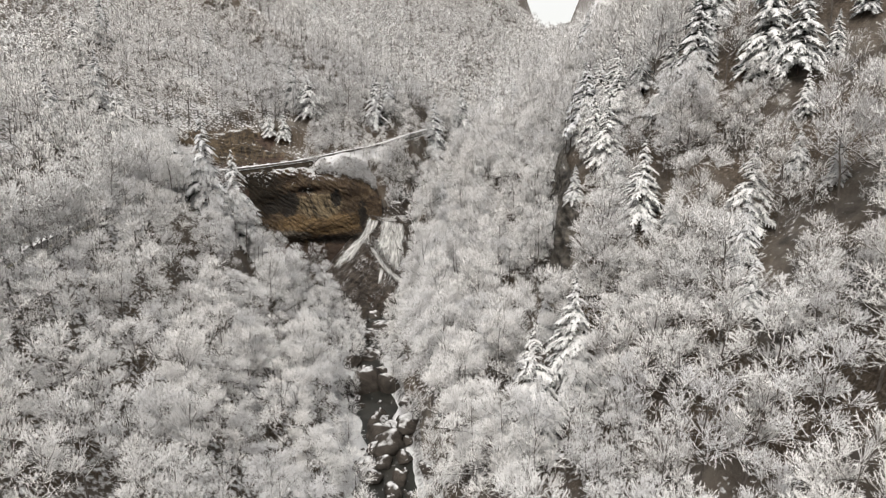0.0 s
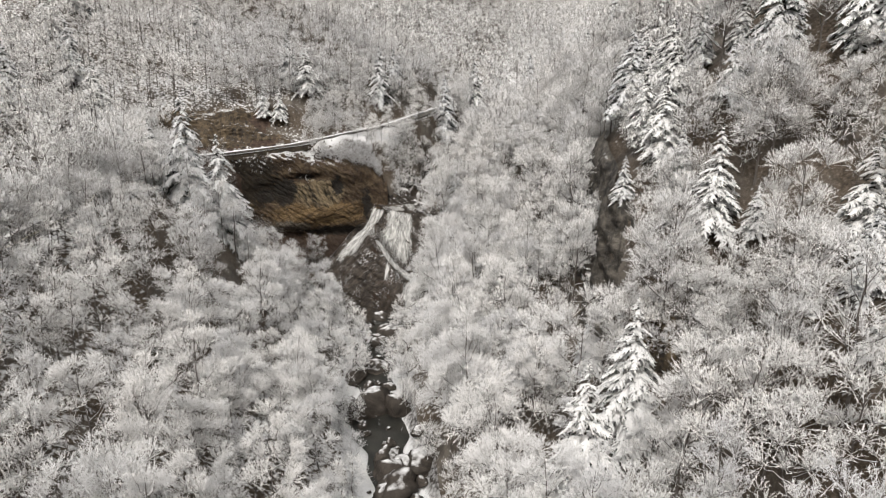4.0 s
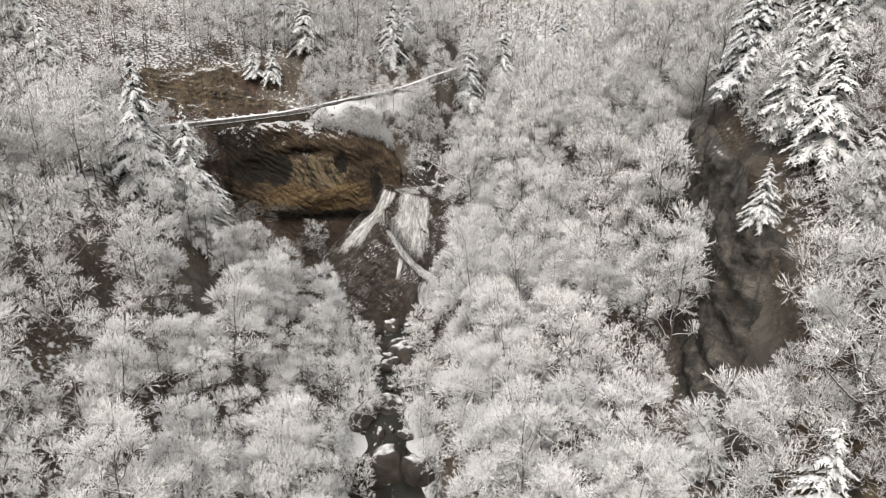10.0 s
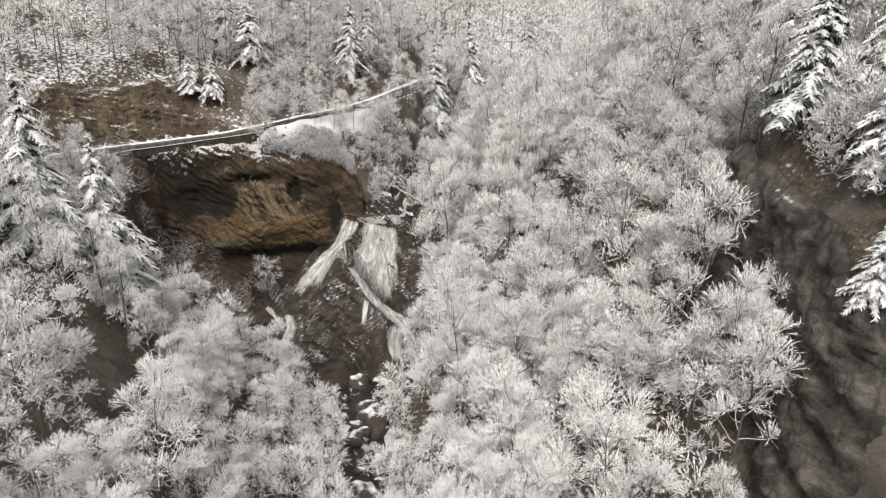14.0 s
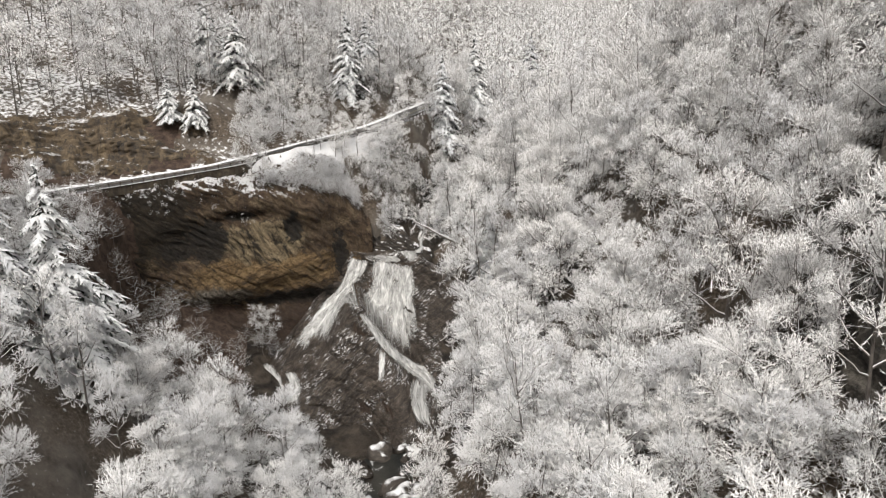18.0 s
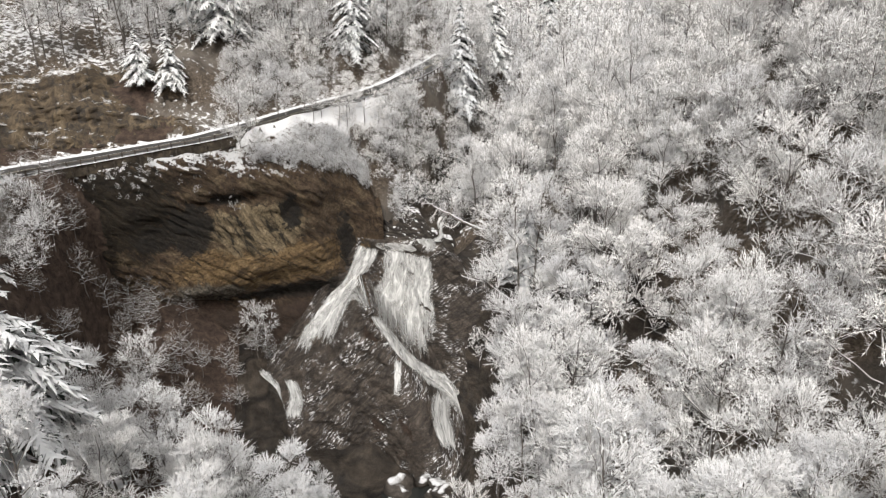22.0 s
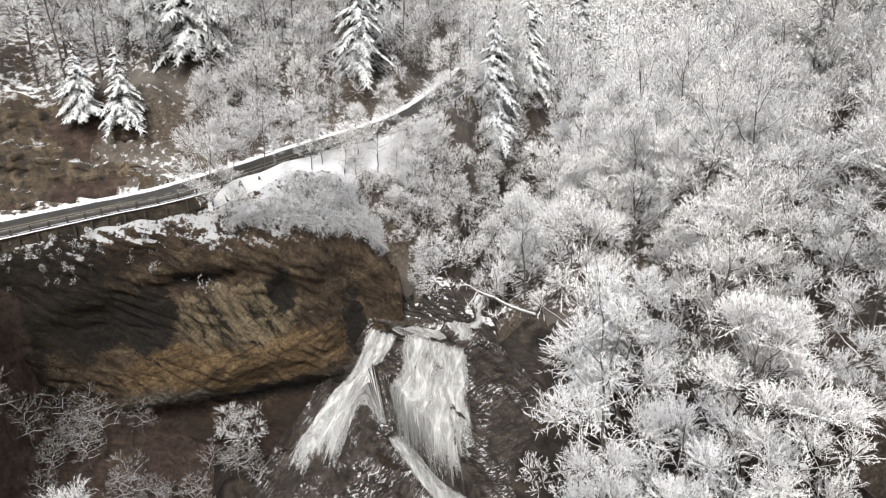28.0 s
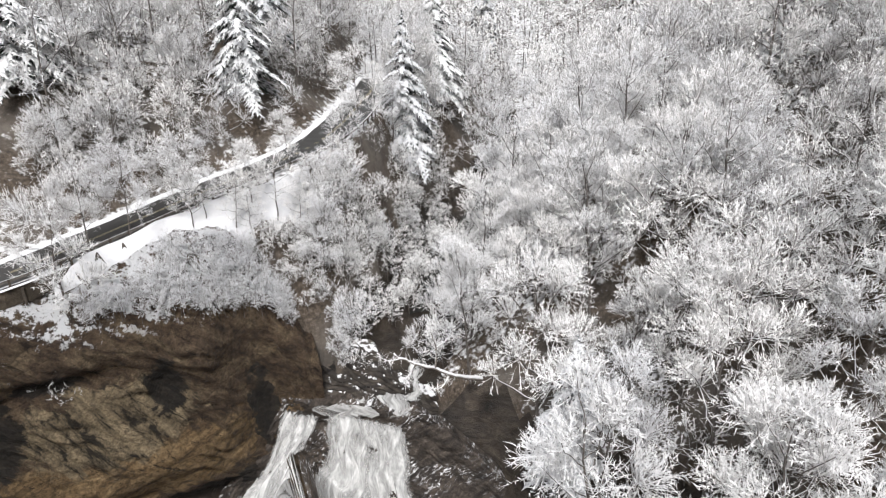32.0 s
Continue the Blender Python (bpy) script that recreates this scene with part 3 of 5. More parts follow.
def joined(name, models, spots, materials, label, category):
    """Many trees too far or too alike to count, in one mesh."""
    V, F, I, n = [], [], [], 0
    for x, y, k, scale, turn in spots:
        c, s = math.cos(math.radians(turn)) * scale, math.sin(math.radians(turn)) * scale
        R = np.array(((c, s, 0), (-s, c, 0), (0, 0, scale)))
        o = np.array((x, y, ground_at(x, y)))
        for pile, mi in zip(models[k], (0, 1)):
            V.append(pile.v @ R + o)
            F.append(pile.f + n)
            I.append(np.full(len(pile.f), mi))
            n += len(pile.v)
    me = tri_mesh(name, np.concatenate(V), np.concatenate(F), materials, np.concatenate(I))
    return tagged(new(name, me), label, category, kind="stuff")


BARE = [bare_tree(20 + k, (15, 17, 13.5, 18, 14, 16)[k], (3.7, 4.0, 3.6, 3.8, 4.3, 4.7)[k], 6000, 0.029, 2, (0, 0.2, 0, 0.3, 1.0, 0.8)[k]) for k in range(6)]
TALL = [15, 17, 13.5, 18, 14, 16]
SMALL = [bare_tree(30 + k, (8, 9.5, 7)[k], (3.0, 3.3, 2.9)[k], 2300, 0.027, 2, (0.2, 0.8, 0.4)[k]) for k in range(3)]
bare_models = [thing_tree("bare_tree", w, c, BARK, TWIG, "leafless broadleaf tree with rime-white twigs on the slope", "tree", "frosted broadleaf trees") for w, c in BARE]
small_models = [thing_tree("small_bare_tree", w, c, BARK, TWIG, "low spreading leafless tree thick with white rime", "small tree", "low frosted trees") for w, c in SMALL]
MID = [bare_tree(40 + k, (15, 17, 18, 13)[k], (4.0, 4.3, 4.4, 3.8)[k], 620, 0.1, 1) for k in range(4)]
FAR = [bare_tree(60 + k, (14, 16, 12)[k], (4.8, 5.2, 4.6)[k], 56, 0.34, 0) for k in range(3)]
# single crowns that stand out: x, y, height of the top
FAR_BANK = ((9.3, -10.4, 22.5), (9.6, -19.3, 15.8), (15.5, -31.2, 17.6), (20.0, -30.7, 25.3), (4.7, -36.7, 5.9), (2.1, -61.2, 8.6), (12.3, -58.2, 12.0), (15.9, -48.0, 15.9),
            (18.4, -18.2, 22.8), (6.6, -23.9, 16.5), (15.6, -25.0, 22.8), (6.8, 0.5, 18.2), (13.5, -33.4, 19.2), (22.4, -10.1, 33.0), (9.5, -36.4, 10.2))
DOWN_BANK = ((18.1, -46.4, 15.7), (22.1, -63.6, 25.0), (19.3, -86.2, 15.1), (9.2, -89.6, 9.7), (23.9, -86.8, 19.1), (1.7, -112.7, 2.2), (16.7, -97.9, 5.0))
ROAD_BANK = ((-41.7, -109.5, 5.7), (-29.8, -88.6, -2.6), (-43.8, -121.8, 8.7), (-33.4, -79.0, 7.1), (-43.5, -69.0, 12.4))
CROWNS = FAR_BANK + DOWN_BANK + ROAD_BANK


def far_bank(x, y):
    """Whether a place lies on the side of the stream away from the road."""
    return x > np.interp(y, STREAM_Y, STREAM_X) + 4


def size_at(x, y):
    return rng.choice((0.72, 0.85, 1.0, 1.12)) * rng.uniform(0.93, 1.07) * (1.14 if far_bank(x, y) else 0.95)


near = scatter(-64, 3, -185, 26, 4.8) + scatter(3, 50, -185, -64, 5.0) + scatter(3, 50, -64, 50, 5.2)
near = [p for p in near if all((p[0] - c[0]) ** 2 + (p[1] - c[1]) ** 2 > 16 for c in CROWNS)]
near.sort(key=lambda p: max(abs(p[0] + 2), 0.55 * abs(p[1] + 60)))
low_spot = lambda p: abs(p[0] - np.interp(p[1], STREAM_Y, STREAM_X)) < 9 or (p[0] > -58 and p[0] < -8 and -36 < p[1] < 40)
small = [p for p in near if low_spot(p)][:200]
big = [p for p in near if not low_spot(p)]
tall, young, rest = big[:255], big[255:555], big[555:]
FINE = [bare_tree(50 + k, (15, 17, 18, 13)[k], (3.8, 4.1, 4.3, 3.7)[k], 1350, 0.06, 1, (0, 0.3, 0.6, 0)[k]) for k in range(4)]
if rest:
    joined("near_woods", FINE, [(x, y, rng.randint(4), size_at(x, y), rng.uniform(0, 360)) for x, y in rest], [BARK, TWIG], "thick frosted woods filling the gorge below the road", "woods")
YOUNG = [bare_tree(70 + k, (14, 16, 15, 12.5)[k], (3.5, 3.9, 4.1, 3.5)[k], 3300, 0.037, 2, (0.1, 0.5, 0, 0.9)[k]) for k in range(4)]
young_models = [thing_tree("slender_bare_tree", w, c, BARK, TWIG, "slender leafless tree white with rime in the woods", "tree", "slender frosted trees") for w, c in YOUNG]
copies(young_models, [(x, y, i % 4, size_at(x, y), rng.uniform(0, 360)) for i, (x, y) in enumerate(young)])
copies(bare_models, [(x, y, i % 4, min(1.6, (top + 0.6 - float(ground_at(x, y))) / TALL[i % 4]), i * 67.0) for i, (x, y, top) in enumerate(CROWNS)])
ROADSIDE = ((-31, 7.6, 1.1), (-28, 9.6, 0.6), (-18.2, 14.6, 0.6), (-7.5, 18.4, 0.5), (-12.5, 15.5, 0.55), (-20, 13.4, 0.5), (14, 43, 1.0), (18, 49, 1.1), (12, 39.5, 0.9), (22, 57, 1.1), (27, 66, 1.1), (2.6, 25.2, 0.85), (16.5, 45, 1.1), (-24.5, 11.2, 0.7), (9.5, 33.5, 0.8))
copies(bare_models, [(x, y, 4 + i % 2, k, i * 50.0) for i, (x, y, k) in enumerate(ROADSIDE)])
copies(bare_models, [(x, y, i % 6, size_at(x, y), rng.uniform(0, 360)) for i, (x, y) in enumerate(tall)])
shrubs = scatter(-50, -34, 12, 34, 3.2) + scatter(-30, 14, 10, 44, 3.4) + [(x, cliff_y(x) + rng.uniform(4.0, 5.5)) for x in np.arange(-30, -9, 1.6)] + [(x, cliff_y(x) + rng.uniform(2.2, 8.5)) for x in rng.uniform(-23, -5, 40)] + [(cliff_x(y) + rng.uniform(-1.5, 4), y) for y in rng.uniform(-128, -108, 16)] + [(cliff_x(y) + rng.uniform(4.5, 14), y) for y in rng.uniform(-110, -62, 44)]
on_brow = lambda x, y: -36 < x < -5 and 4 < y < 28 and ground_at(x, y, SD) < 0
shrubs = [p for p in shrubs if not (on_brow(*p) and ground_at(*p, SD) > -8.5)]
bank_trees = [tuple(p[:2] + n * rng.uniform(4.4, 8.0)) for p, n in list(zip(ROAD_LINE, np.stack([ROAD_DIR[:, 1], -ROAD_DIR[:, 0]], 1))) for _ in range(2) if -36 < p[0] < -2 and 5 < p[1] < 27 and rng.rand() < 0.62]
copies(small_models, [(x, y, 1, rng.uniform(0.55, 1.05), i * 71.0) for i, (x, y) in enumerate(bank_trees)])
copies(small_models, [(x, y, i % 3, rng.uniform(0.3, 0.5) if on_brow(x, y) else rng.uniform(0.6, 1.15), rng.uniform(0, 360)) for i, (x, y) in enumerate((shrubs + small)[: 298 - len(bank_trees)])])
down = np.stack([ROAD_DIR[:, 1], -ROAD_DIR[:, 0]], 1)
verge = [tuple(p[:2] + n * rng.uniform(4.6, 6.2)) for p, n in zip(ROAD_LINE, down) if -175 < p[1] < -14]
road_end = [tuple(p[:2] + n * rng.uniform(7.2, 12.5)) for p, n in zip(ROAD_LINE, down) for _ in range(4) if -14 < p[0] < 12 and p[1] < 56]
road_end += [tuple(p[:2] + n * rng.uniform(4.6, 8.0)) for p, n in zip(ROAD_LINE, down) for _ in range(2) if -5 < p[0] < 10 and p[1] < 56]
banks = [(np.interp(y, STREAM_Y, STREAM_X) + s * rng.uniform(4.0, 7.0), y) for y in np.arange(6, 44, 1.6) for s in (-1, 1)]
slope_scrub = [p for p in scatter(18, 74, -150, -58, 3.9) if not -5 < p[0] - cliff_x(p[1]) < 3] + scatter(4, 48, -62, 46, 5.0) + [p for p in scatter(-36, 10, 14, 50, 3.3) if ground_at(*p, SD) > 5.5]
LOW = [bare_tree(55 + k, (7, 8.5, 6)[k], (2.8, 3.1, 2.6)[k], 620, 0.055, 1, 0.4) for k in range(3)]
joined("thicket", LOW, [(x, y, rng.randint(3), rng.uniform(0.42, 0.72), rng.uniform(0, 360)) for x, y in road_end + banks] + [(cliff_x(y) + rng.uniform(3.8, 7.0), y, rng.randint(3), rng.uniform(0.45, 0.8), rng.uniform(0, 360)) for y in rng.uniform(-122, -62, 60)] + [(x, y, rng.randint(3), rng.uniform(0.6, 1.1), rng.uniform(0, 360)) for x, y in (shrubs + small)[298 - len(bank_trees):] + slope_scrub], [BARK, TWIG], "tangled white-frosted thicket on the steep banks", "thicket")
joined("verge_woods", FINE, [(x, y, rng.randint(4), rng.uniform(0.85, 1.15), rng.uniform(0, 360)) for x, y in verge], [BARK, TWIG], "frosted trees in a row below the road", "woods")
BRUSH = [bare_tree(35 + k, (5.5, 7)[k], (2.2, 2.6)[k], 420, 0.022, 2, 1.0) for k in range(2)]
brush_models = [thing_tree("bare_shrub", w, c, BARK, BROWN_TWIG, "thin brown leafless shrub with traces of frost", "shrub", "brown shrubs below the headwall") for w, c in BRUSH]
brush = [(x, y) for x, y in zip(rng.uniform(-60, -22, 260), rng.uniform(-30, 4, 260)) if y < cliff_y(x) - 4 and (x < -38 or y > -14) and not (x > -33 and y < 0)][:90]
copies(brush_models, [(x, y, i % 2, rng.uniform(0.5, 1.2), rng.uniform(0, 360)) for i, (x, y) in enumerate(brush)])
hill = scatter(-64, 3, 26, 62, 5.0) + scatter(3, 50, 50, 76, 5.0)
joined("hill_woods", FINE, [(x, y, rng.randint(4), rng.uniform(0.7, 1.15), rng.uniform(0, 360)) for x, y in hill], [BARK, TWIG], "thick frosted woods on the hillside above the road", "woods")
mid = scatter(38, 72, -90, 10, 5.0) + scatter(50, 100, -120, 20, 5.2) + scatter(50, 95, 20, 90, 6.0) + scatter(-110, -64, -90, 90, 5.2) + scatter(-64, 3, 62, 90, 5.0) + scatter(3, 50, 76, 90, 5.4)
joined("mid_woods", MID, [(x, y, rng.randint(4), rng.uniform(0.75, 1.15), rng.uniform(0, 360)) for x, y in mid], [BARK, TWIG], "dense frosted leafless woods on the gorge slopes", "woods")
far = scatter(-170, 260, 90, 330, 8.6) + scatter(95, 170, -60, 90, 9.5) + scatter(-160, -110, -60, 90, 9.5) + scatter(-60, 480, 330, 700, 17)
joined("far_woods", FAR, [(x, y, rng.randint(3), rng.uniform(0.9, 1.3) * (1.7 if y > 360 else 1), rng.uniform(0, 360)) for x, y in far], [BARK, TWIG], "distant snow-white woods on the mountainside", "woods")

# ---- headwall beside the falls ----
def cliff_material():
    k = Mat("ochre_black_headwall_shaded_hollows")
    v = k.coords()
    sep = k.node("SeparateXYZ")
    k.link(v, sep.inputs[0])
    wob = k.math("SUBTRACT", k.noise(v, 0.3, 8, 0.7, 0.8), 0.5)
    wob2 = k.math("SUBTRACT", k.noise(k.along(0.75, (1.6, 1.6, 0.35)), 0.55, 8, 0.7, 0.5), 0.5)

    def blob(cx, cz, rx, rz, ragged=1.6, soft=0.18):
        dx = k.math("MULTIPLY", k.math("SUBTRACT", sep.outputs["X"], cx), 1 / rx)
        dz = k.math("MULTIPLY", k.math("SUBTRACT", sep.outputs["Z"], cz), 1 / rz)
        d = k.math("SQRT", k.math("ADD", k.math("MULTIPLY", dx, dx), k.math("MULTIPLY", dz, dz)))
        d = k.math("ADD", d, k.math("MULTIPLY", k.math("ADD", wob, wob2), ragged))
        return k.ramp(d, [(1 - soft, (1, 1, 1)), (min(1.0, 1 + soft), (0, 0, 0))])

    slant, steep = k.along(0.96, (0.9, 0.9, 0.34)), k.along(0.5, (1.3, 1.3, 0.2))
    a = k.ramp(k.noise(slant, 0.9, 9, 0.68, 0.5), [(0.36, (0.026, 0.02, 0.016)), (0.48, (0.09, 0.062, 0.045)), (0.6, (0.15, 0.115, 0.08)), (0.72, (0.26, 0.205, 0.145))])
    a = k.mix(blob(-52, 8, 13, 9), a, k.ramp(k.noise(slant, 0.8, 9, 0.7), [(0.35, (0.012, 0.01, 0.008)), (0.6, (0.05, 0.04, 0.03)), (0.75, (0.13, 0.1, 0.065))]))
    tan = k.ramp(k.noise(k.along(0.25, (0.35, 0.35, 1.3)), 0.7, 9, 0.65, 0.7), [(0.36, (0.06, 0.04, 0.025)), (0.5, (0.21, 0.145, 0.08)), (0.66, (0.36, 0.265, 0.16))])
    a = k.mix(blob(-28, -2.4, 17, 4.2, 1.2), a, tan)
    pale = k.ramp(k.noise(steep, 0.8, 8, 0.62, 0.5), [(0.4, (0.03, 0.026, 0.022)), (0.46, (0.19, 0.155, 0.11)), (0.62, (0.36, 0.295, 0.21))])
    a = k.mix(blob(-29.5, 3.6, 8.5, 4.6, 1.2), a, pale)
    grey = k.ramp(k.noise(v, 1.4, 10, 0.78, 0.6), [(0.34, (0.02, 0.018, 0.017)), (0.52, (0.16, 0.145, 0.13)), (0.68, (0.34, 0.315, 0.29))])
    a = k.mix(blob(-38.5, -6.6, 7.0, 2.4, 1.5), a, grey)
    # Dark blobs over the carved hollows and undercut put their shade into the colour.
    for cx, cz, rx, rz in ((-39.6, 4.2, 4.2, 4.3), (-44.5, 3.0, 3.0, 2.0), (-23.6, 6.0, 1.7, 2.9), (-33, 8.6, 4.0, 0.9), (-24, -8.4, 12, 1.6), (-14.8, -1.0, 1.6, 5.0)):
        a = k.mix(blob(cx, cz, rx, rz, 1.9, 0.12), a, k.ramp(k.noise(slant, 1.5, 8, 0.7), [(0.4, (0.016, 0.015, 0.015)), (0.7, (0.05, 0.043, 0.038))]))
    crack = k.noise(k.along(0.8, (1.3, 1.3, 0.3)), 1.0, 10, 0.72, 0.8)
    a = k.mix(k.ramp(crack, [(0.36, (0.9, 0.9, 0.9)), (0.42, (0, 0, 0))]), a, (0.014, 0.011, 0.009))
    a = k.mix(k.ramp(k.noise(v, 4, 9, 0.8), [(0.36, (0.6, 0.6, 0.6)), (0.5, (0, 0, 0))]), a, (0.03, 0.023, 0.017))
    joint = k.cracks(k.along(0.5, (0.5, 0.5, 1.7)), 0.3, 0.03)
    a = k.mix(k.math("MULTIPLY", joint, 0.32), a, (0.012, 0.01, 0.008))
    a = k.mix(1.0, a, k.ramp(k.noise(v, 2.6, 10, 0.8, 0.4), [(0.34, (0.3, 0.29, 0.28)), (0.52, (0.9, 0.9, 0.9)), (0.7, (1.35, 1.32, 1.28))]), "MULTIPLY")
    a = k.mix(1.0, a, (1.05, 1.0, 0.88), "MULTIPLY")
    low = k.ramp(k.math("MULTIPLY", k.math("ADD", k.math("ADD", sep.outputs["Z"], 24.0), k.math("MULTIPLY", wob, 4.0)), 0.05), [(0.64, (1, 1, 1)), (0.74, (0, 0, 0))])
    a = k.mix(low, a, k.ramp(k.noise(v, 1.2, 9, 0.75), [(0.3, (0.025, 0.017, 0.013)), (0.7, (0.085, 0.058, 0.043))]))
    rim = k.ramp(k.math("MULTIPLY", k.math("ADD", sep.outputs["Z"], k.math("MULTIPLY", wob, 5.0)), 0.05), [(0.56, (0, 0, 0)), (0.68, (1, 1, 1))])
    fine = k.math("MULTIPLY", k.math("SUBTRACT", k.noise(v, 1.6, 6, 0.7), 0.5), 1.6)
    lies = k.ramp(k.math("ADD", k.math("ADD", k.up(), fine), k.math("MULTIPLY", wob, 1.2)), [(0.62, (0, 0, 0)), (0.72, (1, 1, 1))])
    c = k.mix(k.math("MULTIPLY", rim, lies), a, (0.8, 0.8, 0.81))
    hgt = k.math("ADD", k.noise(slant, 1.6, 9, 0.7, 0.6), k.math("MULTIPLY", k.noise(v, 4, 6), 0.35))
    hgt = k.math("ADD", hgt, k.math("MULTIPLY", crack, 0.8))
    hgt = k.math("SUBTRACT", k.math("ADD", hgt, k.math("MULTIPLY", k.noise(v, 2.2, 10, 0.75), 1.1)), k.math("MULTIPLY", joint, 0.2))
    return k.done(c, k.ramp(k.noise(v, 0.6, 4), [(0.3, (0.4, 0.4, 0.4)), (0.7, (0.9, 0.9, 0.9))]), hgt, 1.0, 0.55)


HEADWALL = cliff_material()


def crag(x, z, size, seed):
    """Layered, angular relief for rock faces."""
    t = z + 0.35 * x
    a = wave(x, t * 1.7, size * 2.2, seed) + 0.55 * wave(x * 1.7, t * 2.4, size, seed + 1)
    s = t / (size * 0.42) + 0.8 * wave(x, z, size * 3, seed + 2)
    ledge = s - np.floor(s)
    big = wave(x, z, size * 4, seed + 4)
    return 0.55 * a + 0.22 * (ledge ** 2) + 0.7 * big + 0.25 * wave(x * 3, z * 3, size, seed + 3) + 0.16 * wave(x * 6, t * 8, size, seed + 5) + 0.1 * wave(x * 13, z * 13, size, seed + 6)


def strata(x, z, size, tilt, seed):
    """Long slanting ribs and grooves that fall to the right."""
    s, t = z + tilt * x, (x - tilt * z) * 0.2
    w = s + 0.6 * wave(x, z, 6, seed)
    return 0.5 - np.abs(wave(w, t, size * 2.2, seed + 1)) + 0.5 * (0.5 - np.abs(wave(w, t * 1.5, size, seed + 2))) + 0.12 * wave(w * 3, t * 4, size, seed + 3)


def gap(x, z, cx, cz, rx, rz):
    return np.exp(-((x - cx) / rx) ** 2 - ((z - cz) / rz) ** 2)


def fall_y(x, z):
    """The rock face under the falls: depth as a function of place across and height."""
    deep = -z
    lip = np.interp(x, (-36, -26, -14, -12.8, -6, 0, 3, 7, 12, 20), (5.0, 7.4, 7.8, 7.6, 4.2, -0.2, -2.5, -6.5, -12, -19))
    face = lip - 0.24 * deep - 0.35 * np.maximum(0, deep - 9) * smooth(-14, -20, x)
    c = -12.6 - 0.1 * (deep - 8)
    wide = np.maximum(0.5, 0.8 + 0.72 * (deep - 7.5))
    q = np.abs(x - c) / wide
    nose = -7.6 - 0.42 * (deep - 8) + 2.2 * q * q - smooth(-14, -5, x) * 1.15 * np.maximum(0, deep - 13)
    nose = np.where(deep > 7.0, nose, 99)
    out = np.minimum(face, nose + 7 * smooth(0.75, 1.35, q))
    right = lip - 0.24 * deep - smooth(-6, 2, x) * 0.55 * np.maximum(0, deep - 6)
    return np.minimum(out, np.where(x > -3, right, 99))


def headwall():
    us, vs = np.linspace(-59, -8.5, 250), np.linspace(0, 1, 180)
    U, V = np.meshgrid(us, vs, indexing="ij")
    edge = cliff_y(U)
    rear = np.interp(U, (-58, -37, -31, -24, -16, -9), (-1.4, -1.4, 2.4, 4.6, 5.6, 3.4))
    rim_z, hill_z = np.interp(U, (-60, -52, -44, -36, -32), (14.0, 14.8, 15.6, 16.4, 16.4)), ground_at(U, edge + rear) - 0.15
    top = rim_z + (hill_z - rim_z) * smooth(-34, -28, U)
    top = np.where(U < -28, np.maximum(top, np.minimum(rim_z, 15.8)), top)
    top = top + 0.35 * wave(U, 0 * U, 5, 63) * smooth(-30, -36, U)
    low = np.minimum(ground_at(U, edge - 4.0), -8) - 2.5
    Z = low + (top - low) * V
    Y = edge - 3.1
    # Hollows in the face; the material also paints shade into them.
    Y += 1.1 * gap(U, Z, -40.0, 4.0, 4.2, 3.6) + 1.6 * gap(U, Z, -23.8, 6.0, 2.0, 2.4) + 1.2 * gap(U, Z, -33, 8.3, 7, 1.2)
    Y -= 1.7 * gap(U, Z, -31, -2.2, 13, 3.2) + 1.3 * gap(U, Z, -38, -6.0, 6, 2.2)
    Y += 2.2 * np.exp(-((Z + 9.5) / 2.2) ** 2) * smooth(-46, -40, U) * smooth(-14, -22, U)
    Y += 0.5 * wave(U, Z, 7, 31) + strata(U, Z, 1.6, 0.8, 33) * 0.5
    near_falls = smooth(-20, -13.5, U)
    Y = Y * (1 - near_falls) + (fall_y(U, np.minimum(Z, 0)) + 0.35 + crag(U, Z, 3.0, 51) * 0.3) * near_falls
    bend = np.interp(U, (-40, -32, -9), (0.84, 0.62, 0.5)) * np.clip(top, 0.5, 16)
    q = np.clip((Z - bend) / np.maximum(0.5, top - bend), 0, 1) ** np.interp(U, (-40, -32), (2.4, 1.6))
    rough = 0.4 * wave(U, Z, 2.6, 61) + 0.3 * wave(U * 2, Z * 2, 2.2, 62)
    Y = Y * (1 - q) + (edge + rear + rough * (1 - q)) * q
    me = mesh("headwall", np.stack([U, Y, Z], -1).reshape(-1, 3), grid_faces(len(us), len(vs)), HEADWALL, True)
    tagged(new("headwall", me), "undercut ochre and black rock wall below the road, shade painted in its hollows", "cliff", kind="structure")
    return U, Y, Z


WALL_X, WALL_YY, WALL_Z = headwall()
# scrub rooted on the brow of the headwall, above the bare rock
brow = WALL_Z > np.interp(WALL_X, (-36, -32, -28, -18.6, -12, -9.5), (15.5, 14.2, 13.2, 11.6, 8.6, 6.4)) + 0.7 * wave(WALL_X, WALL_Z, 5, 44)
brow_spots = np.stack([WALL_X, WALL_YY, WALL_Z], -1)[brow & (WALL_X > -36) & (WALL_YY < np.interp(WALL_X, (-36, -27, -17, -9), (2.5, 6.5, 11.0, 13.5)))]
brow_spots = brow_spots[rng.permutation(len(brow_spots))[:230]]
loose = np.stack([WALL_X, WALL_YY, WALL_Z], -1)[(WALL_X < -34) & (WALL_Z > 9.5) & (WALL_Z < 15.4)]
loose = loose[rng.permutation(len(loose))[:60]]
V, F, I, n = [], [], [], 0
